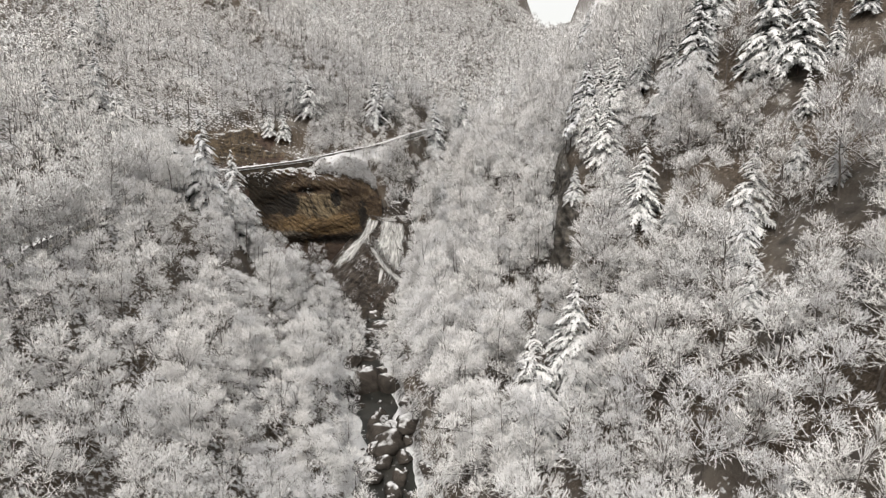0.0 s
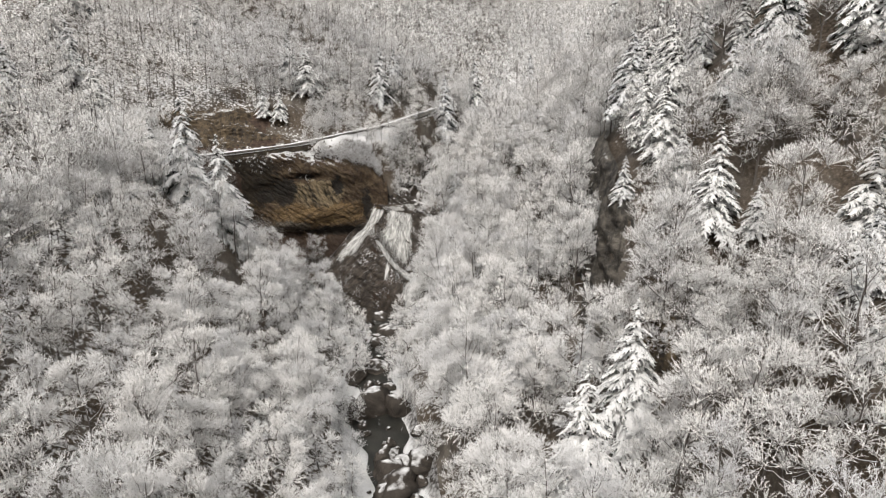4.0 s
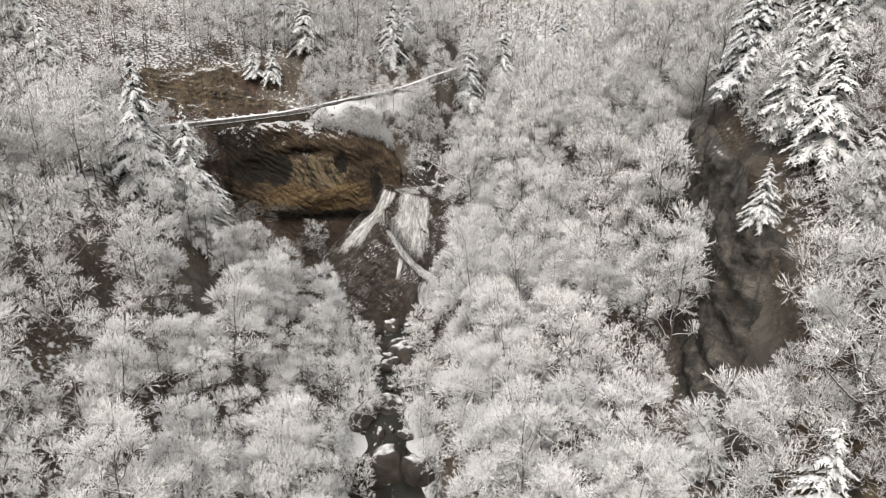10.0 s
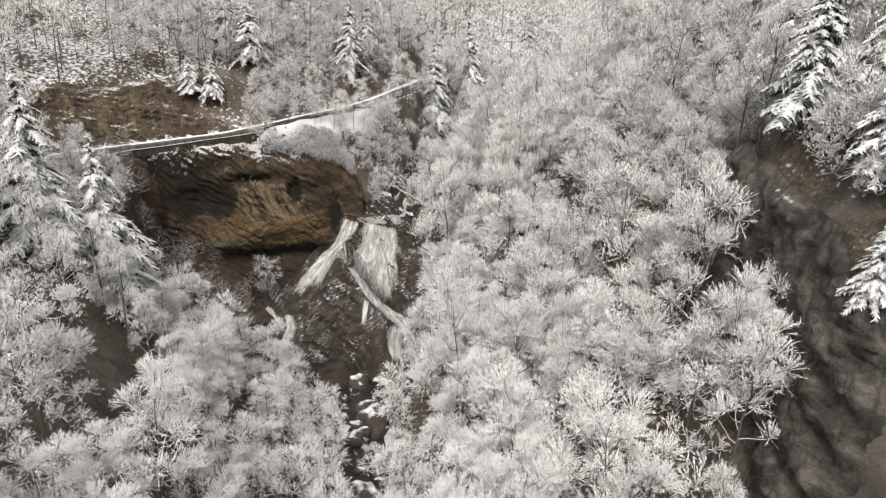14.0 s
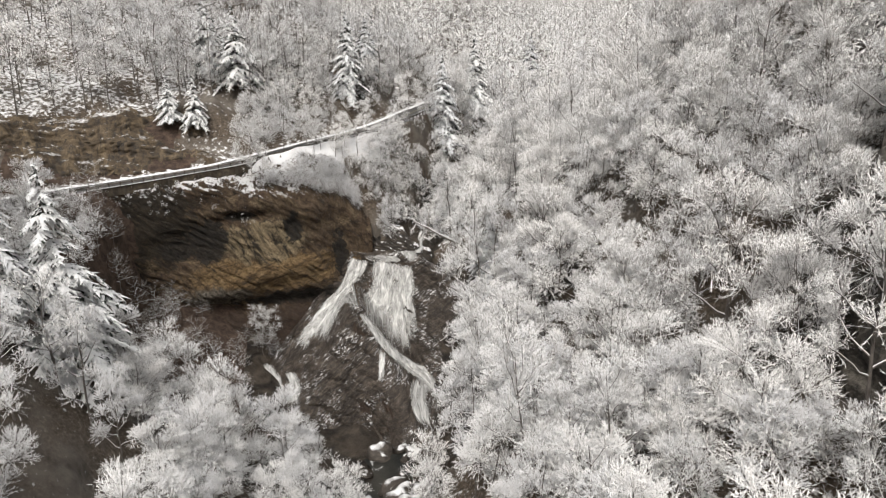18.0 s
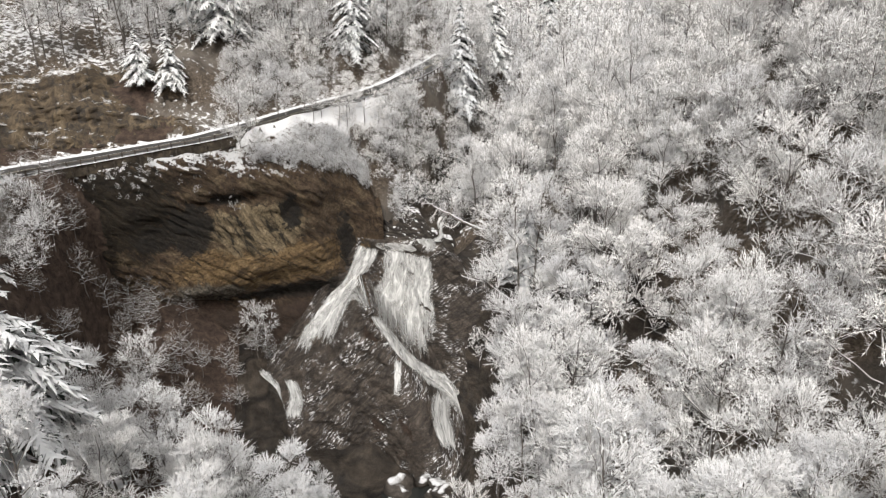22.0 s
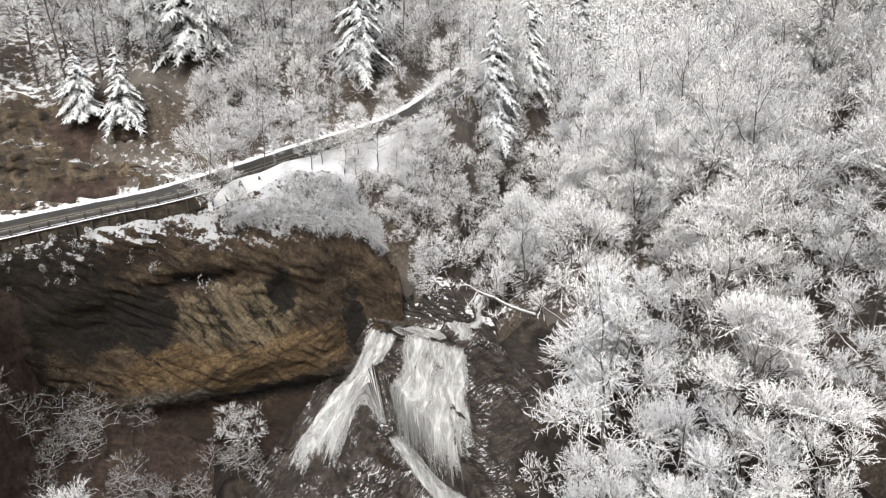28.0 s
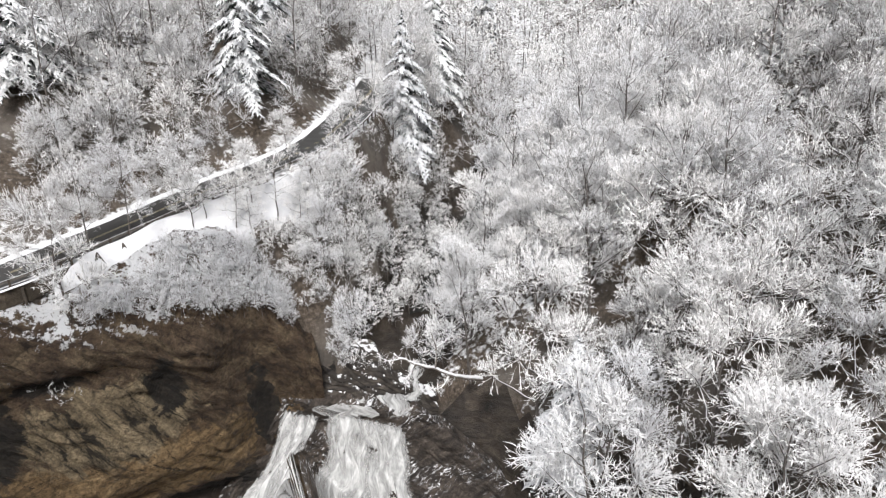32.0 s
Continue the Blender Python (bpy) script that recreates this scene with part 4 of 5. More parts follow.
for spot, big in [(p, rng.uniform(0.26, 0.5)) for p in brow_spots] + [(p, rng.uniform(0.1, 0.24)) for p in loose]:
    turn = rng.uniform(0, 6.283)
    c, s_ = math.cos(turn) * big, math.sin(turn) * big
    for pile, mi in zip(LOW[rng.randint(3)], (0, 1)):
        V.append(pile.v @ np.array(((c, s_, 0), (-s_, c, 0), (0, 0, big))) + spot)
        F.append(pile.f + n)
        I.append(np.full(len(pile.f), mi))
        n += len(pile.v)
tagged(new("brow_scrub", tri_mesh("brow_scrub", np.concatenate(V), np.concatenate(F), [BARK, TWIG], np.concatenate(I))), "white-frosted scrub rooted along the brow of the rock wall", "scrub", kind="stuff")


# ---- the falls ----
def fall_rock():
    us, vs = np.linspace(-35, 8, 250), np.linspace(-25, 0.6, 180)
    U, V = np.meshgrid(us, vs, indexing="ij")
    top = np.where(U > 0, 0.5 - 0.9 * U, np.where(U > -13, -0.1 + 0.3 * wave(U, 0 * U, 2.4, 58), -1.0 - 1.1 * np.maximum(0, -U - 13)))
    Z = -28 + (V + 25) / 25.6 * (top + 28)
    Y = fall_y(U, Z) + 0.3 * wave(U, Z, 5, 51) + 0.26 * strata(U, Z, 1.3, 0.6, 57) + 0.3 * crag(U, Z, 2.0, 59)
    Y = Y + 2.2 * smooth(-0.7, 0.0, Z - top)
    me = mesh("falls_rock", np.stack([U, Y, Z], -1).reshape(-1, 3), grid_faces(len(us), len(vs)), FALL_ROCK, True)
    tagged(new("falls_rock", me), "dark wet rock buttress that splits the waterfall", "cliff", kind="structure")


fall_rock()


def water_material(name, tone, clear, full, across, down):
    """Falling water: soft streaks run along the flow, and the rock shows between them."""
    k = Mat(name)
    v = k.coords("UV", (across, down, 1))
    fine = k.noise(v, 1.0, 8, 0.62, 0.5)
    broad = k.noise(k.coords("UV", (0.9, 0.28, 1)), 1.0, 5, 0.6, 0.6)
    f = k.math("ADD", k.math("MULTIPLY", fine, 0.55), k.math("MULTIPLY", broad, 0.45))
    border, parts = k.node("UVMap"), k.node("SeparateXYZ")
    border.uv_map = "border"
    k.link(border.outputs[0], parts.inputs[0])
    f = k.math("SUBTRACT", k.math("SUBTRACT", f, k.math("MULTIPLY", parts.outputs["X"], 0.13)), k.math("MULTIPLY", parts.outputs["Y"], 0.1))
    k.link(k.ramp(f, [(clear, (0, 0, 0)), (full, (1, 1, 1))]), k.b.inputs["Alpha"])
    c = k.ramp(k.noise(v, 1.7, 7, 0.68, 0.4), [(0.3, tuple(t * 0.62 for t in tone)), (0.52, tone), (0.7, tuple(min(0.92, t * 1.25) for t in tone))])
    return k.done(c, 0.6, fine, 0.4, 0.1)


FOAM = water_material("falling_white_water", (0.7, 0.695, 0.68), 0.37, 0.6, 1.7, 0.42)
VEIL = water_material("thin_veil_of_water", (0.58, 0.575, 0.56), 0.25, 0.7, 2.6, 0.5)


def over_lip(x, z):
    """The water's surface: on the rock, and curling back over the lip."""
    y = fall_y(x, np.minimum(z, 0)) - 0.3
    return y + 1.1 * np.clip(z + 1.3, 0, 3) ** 1.6


def edges(left, right):
    a, b = spline(left, 0.5), spline(right, 0.5)
    pick = lambda line, q: np.stack([np.interp(np.asarray(q) * (len(line) - 1), range(len(line)), line[:, k]) for k in (0, 1)], -1)
    return lambda u, q: pick(a, q) * (1 - np.asarray(u))[..., None] + pick(b, q) * np.asarray(u)[..., None]


def unwrap(me, flow, border):
    """Two maps: metres along the flow, and nearness to the sheet's border."""
    loops = np.zeros(len(me.loops), int)
    me.loops.foreach_get("vertex_index", loops)
    for title, uv in (("flow", flow), ("border", border)):
        me.uv_layers.new(name=title).data.foreach_set("uv", uv[loops].ravel())
    me.uv_layers["flow"].active_render = True


def sheet(name, left, right, seed, material, lift):
    """A sheet of water between two edges (x, z from top to bottom), clinging to the rock."""
    at = edges(left, right)
    nu, nq = 56, 80
    U, Q = np.meshgrid(np.linspace(0, 1, nu), np.linspace(0, 1, nq), indexing="ij")
    P = at(U, Q)
    wide = float(np.hypot(*(at(np.ones(9), np.linspace(0, 1, 9)) - at(np.zeros(9), np.linspace(0, 1, 9))).T).mean())
    mid = at(np.full(nq, 0.5), np.linspace(0, 1, nq))
    along = np.r_[0, np.cumsum(np.hypot(*np.diff(mid, axis=0).T))]
    ragged = 0.07 * wide * wave(U * 5, Q * 4, 2.0, seed)
    X, Z = P[..., 0] + ragged, P[..., 1] + 0.25 * wave(U * 9, Q * 2, 1.5, seed + 4)
    fall = 0.08 * wave(U * wide, Q * along[-1] * 0.12, 1.2, seed + 1)
    Y = over_lip(X, Z) - lift - fall
    stop = 0.95 + 0.05 * wave(U[:, 0] * wide, 0 * U[:, 0], 0.7, seed + 5) + 0.03 * wave(U[:, 0] * wide, 0 * U[:, 0], 0.25, seed + 6)
    side = 0.03 + 0.05 * wave(Q[0] * along[-1], 0 * Q[0], 1.6, seed + 7) + 0.05 * wave(Q[0] * along[-1], 0 * Q[0], 0.5, seed + 8)
    side = np.clip(side, 0, 0.3)
    keep = ((Q < stop[:, None]) & (U >= side[None, :]) & (U <= 1 - side[None, ::-1]))[:-1, :-1].ravel()
    me = mesh(name, np.stack([X, Y, Z], -1).reshape(-1, 3), grid_faces(nu, nq)[keep], material, True)
    uv = np.stack([U * wide + seed * 7.3, np.broadcast_to(along, U.shape)], -1).reshape(-1, 2)
    rim = np.stack([np.clip(np.abs(U - 0.5) * 2 - 0.55, 0, 1) / 0.45, np.clip(Q - 0.8, 0, 1) / 0.2 + np.clip(0.06 - Q, 0, 1) / 0.06], -1).reshape(-1, 2)
    unwrap(me, uv, rim)
    return me


falls = tagged(new("waterfall"), "white waterfall in strands over dark rock", "waterfall", kind="structure")


def flow(title, left, right, seed):
    part("veil", sheet("veil", left, right, seed, VEIL, 0.0), falls)
    if title != "lip_water":
        part(title, sheet(title, left, right, seed + 20, FOAM, 0.12), falls)


flow("lip_water", ((-9.6, -1.3), (-9.4, -2.9)), ((0.2, 0.6), (-0.4, -1.1)), 11)
flow("fan", ((-12.9, -1.6), (-15.3, -6.5), (-19.3, -10.5), (-23.7, -14.6), (-25.7, -17.4)), ((-11.2, -2.4), (-14.2, -7.7), (-17.7, -11.0), (-21.2, -15.0), (-23.1, -17.2)), 2)
flow("fan", ((-12.3, -2.0), (-14.6, -7.0), (-18.0, -10.6), (-21.2, -13.9), (-22.6, -15.9)), ((-9.4, -2.2), (-11.2, -5.4), (-13.4, -7.6), (-16.2, -10.4), (-18.8, -13.9)), 9)
flow("curtain", ((-8.8, -2.1), (-9.9, -8.1), (-11.7, -7.8), (-12.2, -9.0)), ((-4.0, -2.2), (-4.9, -8.6), (-5.8, -14.1), (-7.3, -14.8)), 1)
flow("curtain", ((-5.3, -2.2), (-5.9, -7.6), (-6.6, -13.3), (-8.2, -14.0)), ((-0.9, -2.6), (-1.2, -7.5), (-1.9, -13.8), (-3.1, -18.1)), 8)
flow("chute", ((-12.7, -8.2), (-9.2, -14.1), (-5.5, -17.6), (-1.3, -21.5), (1.7, -25.3)), ((-11.3, -9.0), (-7.1, -15.0), (-2.8, -18.6), (1.0, -20.9), (3.9, -25.5)), 3)
flow("spill", ((-9.5, -14.8), (-10.5, -18.9)), ((-8.4, -15.1), (-9.6, -18.8)), 4)
flow("spill", ((-4.0, -19.4), (-5.5, -20.0), (-4.8, -22.6)), ((-1.1, -21.2), (-2.2, -21.9), (-2.3, -23.7)), 5)
flow("side_fall", ((-31.1, -18.9), (-29.5, -23.2), (-28.7, -24.6), (-29.4, -27.2)), ((-29.3, -19.5), (-27.6, -22.3), (-27.0, -23.8), (-26.3, -25.0)), 6)
flow("side_fall", ((-27.1, -20.9), (-26.3, -21.6), (-27.2, -24.0)), ((-25.2, -20.1), (-23.9, -20.8), (-24.6, -22.8)), 7)


def stream_material():
    k = Mat("dark_stream_water")
    v = k.coords(scale=(1, 0.45, 1))
    f = k.noise(v, 0.6, 8, 0.68, 1.2)
    mask = k.ramp(f, [(0.62, (0, 0, 0)), (0.72, (1, 1, 1))])
    c = k.mix(mask, k.ramp(k.noise(v, 0.3, 4), [(0.3, (0.012, 0.013, 0.012)), (0.7, (0.045, 0.042, 0.035))]), (0.6, 0.6, 0.6))
    return k.done(c, k.mix(mask, (0.45, 0.45, 0.45), (0.7, 0.7, 0.7)), k.noise(v, 3, 5), 0.5, 0.1)


STREAM = stream_material()


def stream(y0, y1, wide, lift, label):
    ys = np.arange(y0, y1, 0.8)
    us = np.linspace(-1, 1, 9)
    v = []
    for y in ys:
        cx, cz = np.interp(y, STREAM_Y, STREAM_X), np.interp(y, STREAM_Y, STREAM_Z)
        if -24 < y < -5:
            cz = -26.0
        w = wide * (1 + 0.25 * math.sin(y * 0.21) + 0.15 * math.sin(y * 0.63))
        v += [(cx + u * w, y, cz + lift + 0.08 * math.sin(3 * u + y * 1.3)) for u in us]
    me = mesh("water", np.array(v), grid_faces(len(ys), len(us)), STREAM, True)
    return tagged(new("water", me), label, "stream", kind="structure")


stream(-330, -27, 4.2, 0.35, "dark rushing mountain stream with foam among boulders")
stream(16.0, 78, 1.5, 0.3, "dark stream above the falls between snowy banks")


# ---- rocks in the stream bed ----
def boulder(seed, size):
    bm = bmesh.new()
    bmesh.ops.create_icosphere(bm, subdivisions=3, radius=1.0)
    off = Vector((seed * 3.1, seed * 1.7, 0))
    for v in bm.verts:
        n = noise.noise(v.co * 1.1 + off) * 0.5 + noise.noise(v.co * 2.7 + off) * 0.2
        c = v.co * (1 + n)
        v.co = Vector((c.x * size[0], c.y * size[1], max(-0.5, c.z) * size[2]))
    me = bpy.data.meshes.new("boulder")
    bm.to_mesh(me)
    bm.free()
    me.materials.append(STONE)
    me.polygons.foreach_set("use_smooth", [True] * len(me.polygons))
    return me


STONE = rock_material("snow_capped_boulder", (0.02, 0.018, 0.016), (0.08, 0.068, 0.058), (0.2, 0.17, 0.145), 0.82, 1.0)
shapes = [boulder(k, ((1.0, 1.2, 0.9), (1.3, 0.9, 0.8), (0.9, 0.9, 1.1), (1.5, 1.0, 0.7))[k]) for k in range(4)]
brng = random.Random(5)
for k in range(120):
    y = brng.uniform(-175, -52) if k < 90 else brng.uniform(-50, -22)
    x = np.interp(y, STREAM_Y, STREAM_X) + brng.gauss(0, 3.0)
    ob = new("boulder", shapes[k % 4])
    s = brng.choice((0.4, 0.6, 0.8, 1.0, 1.5, 2.0)) * brng.uniform(0.8, 1.2)
    ob.matrix_basis = pose(x, y, ground_at(x, y) + 0.15 * s + 0.3, brng.uniform(-25, 25), brng.uniform(-25, 25), brng.uniform(0, 360)) @ Matrix.Scale(s, 4)
    tagged(ob, "rounded snow-capped boulder lying in the stream bed", "boulder", "boulders in the stream")
for x, y, sc, k in ((-11.6, -95, 1.9, 2), (-8.6, -97.2, 1.9, 3), (-9.4, -101.8, 2.8, 0), (-5.8, -101, 1.2, 1), (-5.0, -98.2, 2.3, 3), (-6.6, -106, 1.5, 1), (-10.4, -107, 1.6, 0), (-14.2, -106.5, 1.4, 3), (-12.6, -111, 1.7, 1), (-7.8, -112, 1.5, 2)):
    ob = new("boulder", shapes[k])
    ob.matrix_basis = pose(x, y, ground_at(x, y) + 0.35 * sc, 6 * k - 8, 5 * k - 7, 47.0 * k + x * 20) @ Matrix.Scale(sc, 4)
    tagged(ob, "large grey boulder with a cap of snow in the stream", "boulder", "boulders in the stream")
for x, y, z, sc, turn in ((-13.2, -79.5, -23.4, 2.8, 20), (-17.8, -80.5, -23.6, 2.2, 80), (-9.0, -80.0, -23.6, 2.2, 140)):
    ob = new("rock_slab", shapes[3])
    ob.matrix_basis = pose(x, y, z, 8, -6, turn) @ Matrix.Diagonal((sc, sc * 0.8, sc * 2.0, 1))
    tagged(ob, "tilted striped rock slab with snow in its cracks across the stream", "rock", "slabs across the stream")


def wall_strip(name, line, low, high, into, seed, size, material, label, rows=60, step=0.6, amount=0.8):
    """A rough rock face along a plan line, from low to high, leaning into the hill."""
    p = spline([(x, y, 0) for x, y in line], step)
    d = np.gradient(p[:, :2], axis=0)
    d /= np.linalg.norm(d, axis=1)[:, None]
    nrm = np.stack([d[:, 1], -d[:, 0]], 1)
    run = np.cumsum(np.r_[0, np.linalg.norm(np.diff(p[:, :2], axis=0), axis=1)])
    vs = np.linspace(0, 1, rows)
    S, V = np.meshgrid(run, vs, indexing="ij")
    lo, hi = low(p[:, 0], p[:, 1]), high(p[:, 0], p[:, 1])
    Z = lo[:, None] + (hi - lo)[:, None] * V
    fade = smooth(0, 0.08, V) * smooth(1.0, 0.92, V) * smooth(0, 4, S) * smooth(run[-1], run[-1] - 4, S)
    off = (crag(S, Z, size, seed) * amount + 0.25 * wave(S * 4, Z * 6, size, seed + 9) + 0.8) * fade - into * V
    X = p[:, 0][:, None] + nrm[:, 0][:, None] * off
    Y = p[:, 1][:, None] + nrm[:, 1][:, None] * off
    me = mesh(name, np.stack([X, Y, Z], -1).reshape(-1, 3), grid_faces(len(run), rows), material, True)
    return tagged(new(name, me), label, "cliff", kind="structure")


ys_c = np.arange(-60, -108, -4.0)
wall_strip("side_cliff", [(cliff_x(y) - 1.6 + 1.5 * wave(cliff_x(y), y, 14, 3), y) for y in ys_c], lambda x, y: ground_at(x - 2.5, y) - 1.5, lambda x, y: ground_at(x + 4.5, y) + 0.2, 3.0, 71, 5.0, SIDE_ROCK, "tall grey-brown cliff above the frosted woods")
cut = [(ROAD_LINE[i] + np.array((-ROAD_DIR[i][1], ROAD_DIR[i][0], 0)) * 5.2)[:2] for i in range(0, len(ROAD_LINE), 3) if -76 < ROAD_LINE[i][0] < -29 and ROAD_LINE[i][1] > -14]
wall_strip("road_cut", [tuple(c) for c in cut], lambda x, y: ground_at(x, y) - 1.2, lambda x, y: ground_at(x, y) + 0.5 + (11.2 + 1.3 * wave(x, y, 7, 83)) * smooth(-31, -40, x) * smooth(-80, -70, x), 11.6, 81, 4.0, CUT_ROCK, "brown blasted rock face beside the road", 50, 0.6, 1.0)
wall_strip("outcrop", [(cliff_x(y) - 1.4 + 1.5 * wave(cliff_x(y), y, 14, 3), y) for y in np.arange(-110, -124, -2.0)], lambda x, y: ground_at(x - 2.5, y) - 1.0, lambda x, y: ground_at(x + 4.0, y) + 0.2, 2.2, 75, 4.0, CUT_ROCK, "ochre-stained rock outcrop capped with snow on the slope", 40, 0.4, 0.7)
# layered ledges beside the lip of the falls
def lip_ledges():
    us, vs = np.linspace(-11.8, 2.4, 150), np.linspace(0, 1, 110)
    U, V = np.meshgrid(us, vs, indexing="ij")
    top = np.interp(U, (-12, -9, -5, -2, -0.6, 0.6, 2.4), (5.0, 6.4, 4.6, 3.8, 1.4, 0.9, 0.8)) + 0.3 * wave(U, 0 * U, 2.5, 91)
    Z = -1.6 + (top + 1.6) * V
    bed = (Z + 0.34 * U + 0.5 * wave(U, Z, 5, 92)) / 0.62
    step = bed - np.floor(bed)
    lip = fall_y(U, 0 * U)
    Y = lip + 0.9 + 0.75 * np.maximum(0, Z + 0.6) + 0.4 * step ** 2.5 + 0.3 * wave(U * 1.5, Z * 2, 3, 93) + 2.0 * smooth(0.9, 1.0, V)
    me = mesh("lip_ledges", np.stack([U, Y, Z], -1).reshape(-1, 3), grid_faces(len(us), len(vs)), LEDGE, True)
    tagged(new("lip_ledges", me), "dark layered rock ledges streaked with snow above the falls", "rock", kind="structure")


LEDGE = rock_material("layered_ledge_rock", (0.012, 0.01, 0.009), (0.05, 0.042, 0.035), (0.13, 0.11, 0.09), 0.92, 1.04, (0.4, 0.4, 1.6), wet=0.4, flecks=0.9)
lip_ledges()


def cascade():
    """The stream's last step down to the lip."""
    nu, nq = 12, 40
    U, Q = np.meshgrid(np.linspace(-1, 1, nu), np.linspace(0, 1, nq), indexing="ij")
    X = np.interp(Q, (0, 0.4, 0.7, 1), (1.4, 0.6, 0.5, -0.4)) + U * (0.55 + 0.25 * np.sin(Q * 9)) + 0.12 * wave(U, Q * 9, 1.5, 95)
    Z = np.interp(Q, (0, 0.3, 0.7, 1), (4.0, 2.8, 1.0, 0.1)) + 0.1 * wave(U * 2, Q * 6, 1.5, 96)
    Y = fall_y(X, 0 * X) + 0.3 + 0.72 * np.maximum(0, Z + 0.2)
    me = mesh("cascade", np.stack([X, Y, Z], -1).reshape(-1, 3), grid_faces(nu, nq), FOAM, True)
    unwrap(me, np.stack([U * 0.7, Q * 5], -1).reshape(-1, 2), np.stack([np.abs(U) ** 3 * 0.6, 0 * U], -1).reshape(-1, 2))
    part("cascade", me, falls)


cascade()


def fallen_tree():
    """A snow-covered trunk that leans out from the bank over the lip, with its limbs."""
    root = tagged(new("fallen_tree"), "snow-covered leaning trunk with bare limbs beside the lip of the falls", "fallen tree")
    runs = (
        ("trunk", ((7.0, -1.8, 2.4), (3.49, -3.0, 4.47), (1.41, -3.0, 5.87), (-0.73, -3.0, 6.99), (-2.77, -3.1, 8.45)), 0.3),
        ("limb", ((-0.73, -3.0, 6.99), (-1.25, -3.2, 6.2), (-1.8, -3.3, 5.7), (-1.9, -3.4, 5.2)), 0.12),
        ("limb", ((1.41, -3.0, 5.87), (1.55, -3.0, 8.2), (1.0, -3.1, 10.3)), 0.12),
        ("limb", ((1.55, -3.0, 8.2), (2.95, -2.9, 8.9), (3.6, -2.8, 10.0)), 0.08),
        ("limb", ((3.0, -3.0, 4.8), (1.8, -3.6, 3.9), (0.5, -3.9, 4.2)), 0.1),
        ("limb", ((-2.2, -3.1, 8.0), (-3.4, -3.4, 8.2), (-4.4, -3.5, 9.0)), 0.08),
    )
    for title, line, thick in runs:
        p = spline(line, 0.35)
        p = p + 0.06 * np.random.RandomState(len(p)).normal(0, 1, p.shape) * np.linspace(0, 1, len(p))[:, None]
        v, f = tube(p, np.linspace(thick, thick * 0.3, len(p)), 7)
        limb = part(title, mesh(title, v, f, LOG, True), root)
        twig, r = Pile(), np.random.RandomState(len(p) + 3)
        base = p[r.randint(2, len(p), 60)]
        go = r.normal(0, 1, (60, 3)) + (0, 0, 0.5)
        twig.twigs(base, base + go / np.linalg.norm(go, axis=1)[:, None] * r.uniform(0.4, 1.3, 60)[:, None], np.full(60, 0.03))
        twig.close()
        tagged(part("twigs", mesh("twigs", twig.v, twig.f, TWIG), limb), kind="stuff")


LOG = bark_material("snowy_fallen_trunk", (0.1, 0.085, 0.07), (0.24, 0.21, 0.18), 0.0, 0.35)
fallen_tree()


# ---- the road and its guardrail ----
def asphalt_material():
    k = Mat("wet_dark_asphalt")
    v = k.coords()
    c = k.ramp(k.noise(v, 6, 6, 0.7), [(0.3, (0.028, 0.027, 0.026)), (0.7, (0.06, 0.058, 0.055))])
    slush = k.ramp(k.noise(v, 0.5, 6, 0.6), [(0.58, (0, 0, 0)), (0.72, (1, 1, 1))])
    return k.done(k.mix(slush, c, (0.13, 0.13, 0.13)), 0.5, k.noise(v, 30, 3), 0.2, 0.01)


def plain_material(name, dark, light, rough, scale, metal=0.0):
    k = Mat(name)
    v = k.coords()
    k.b.inputs["Metallic"].default_value = metal
    return k.done(k.ramp(k.noise(v, scale, 6, 0.65), [(0.3, dark), (0.7, light)]), rough, k.noise(v, scale * 4, 4), 0.2, 0.01)


ASPHALT = asphalt_material()
SNOW = plain_material("packed_snow", (0.74, 0.74, 0.76), (0.82, 0.82, 0.83), 0.7, 2.0)
STEEL = plain_material("weathered_steel_rail", (0.1, 0.09, 0.08), (0.2, 0.18, 0.16), 0.55, 8, 0.6)
TIMBER = plain_material("dark_timber_post", (0.035, 0.028, 0.022), (0.09, 0.075, 0.06), 0.85, 6)
PAINT = plain_material("worn_yellow_paint", (0.32, 0.28, 0.18), (0.45, 0.4, 0.26), 0.7, 10)
WALLSTONE = rock_material("brown_retaining_masonry", (0.02, 0.016, 0.012), (0.06, 0.048, 0.034), (0.13, 0.105, 0.075), 0.9, 1.1, (0.8, 0.8, 0.8))


def ribbon(line, dirs, a, b, za, zb, wobble=0.0, seed=0):
    """A strip along the road between two offsets (uphill positive)."""
    r = random.Random(seed)
    n = np.stack([-dirs[:, 1], dirs[:, 0], np.zeros(len(dirs))], 1)
    v = []
    for p, q in zip(line, n):
        j = r.uniform(-wobble, wobble)
        v += [p + q * (a + j) + (0, 0, za), p + q * (b + j * 0.5) + (0, 0, zb)]
    f = [(2 * i, 2 * i + 1, 2 * i + 3, 2 * i + 2) for i in range(len(line) - 1)]
    return v, f


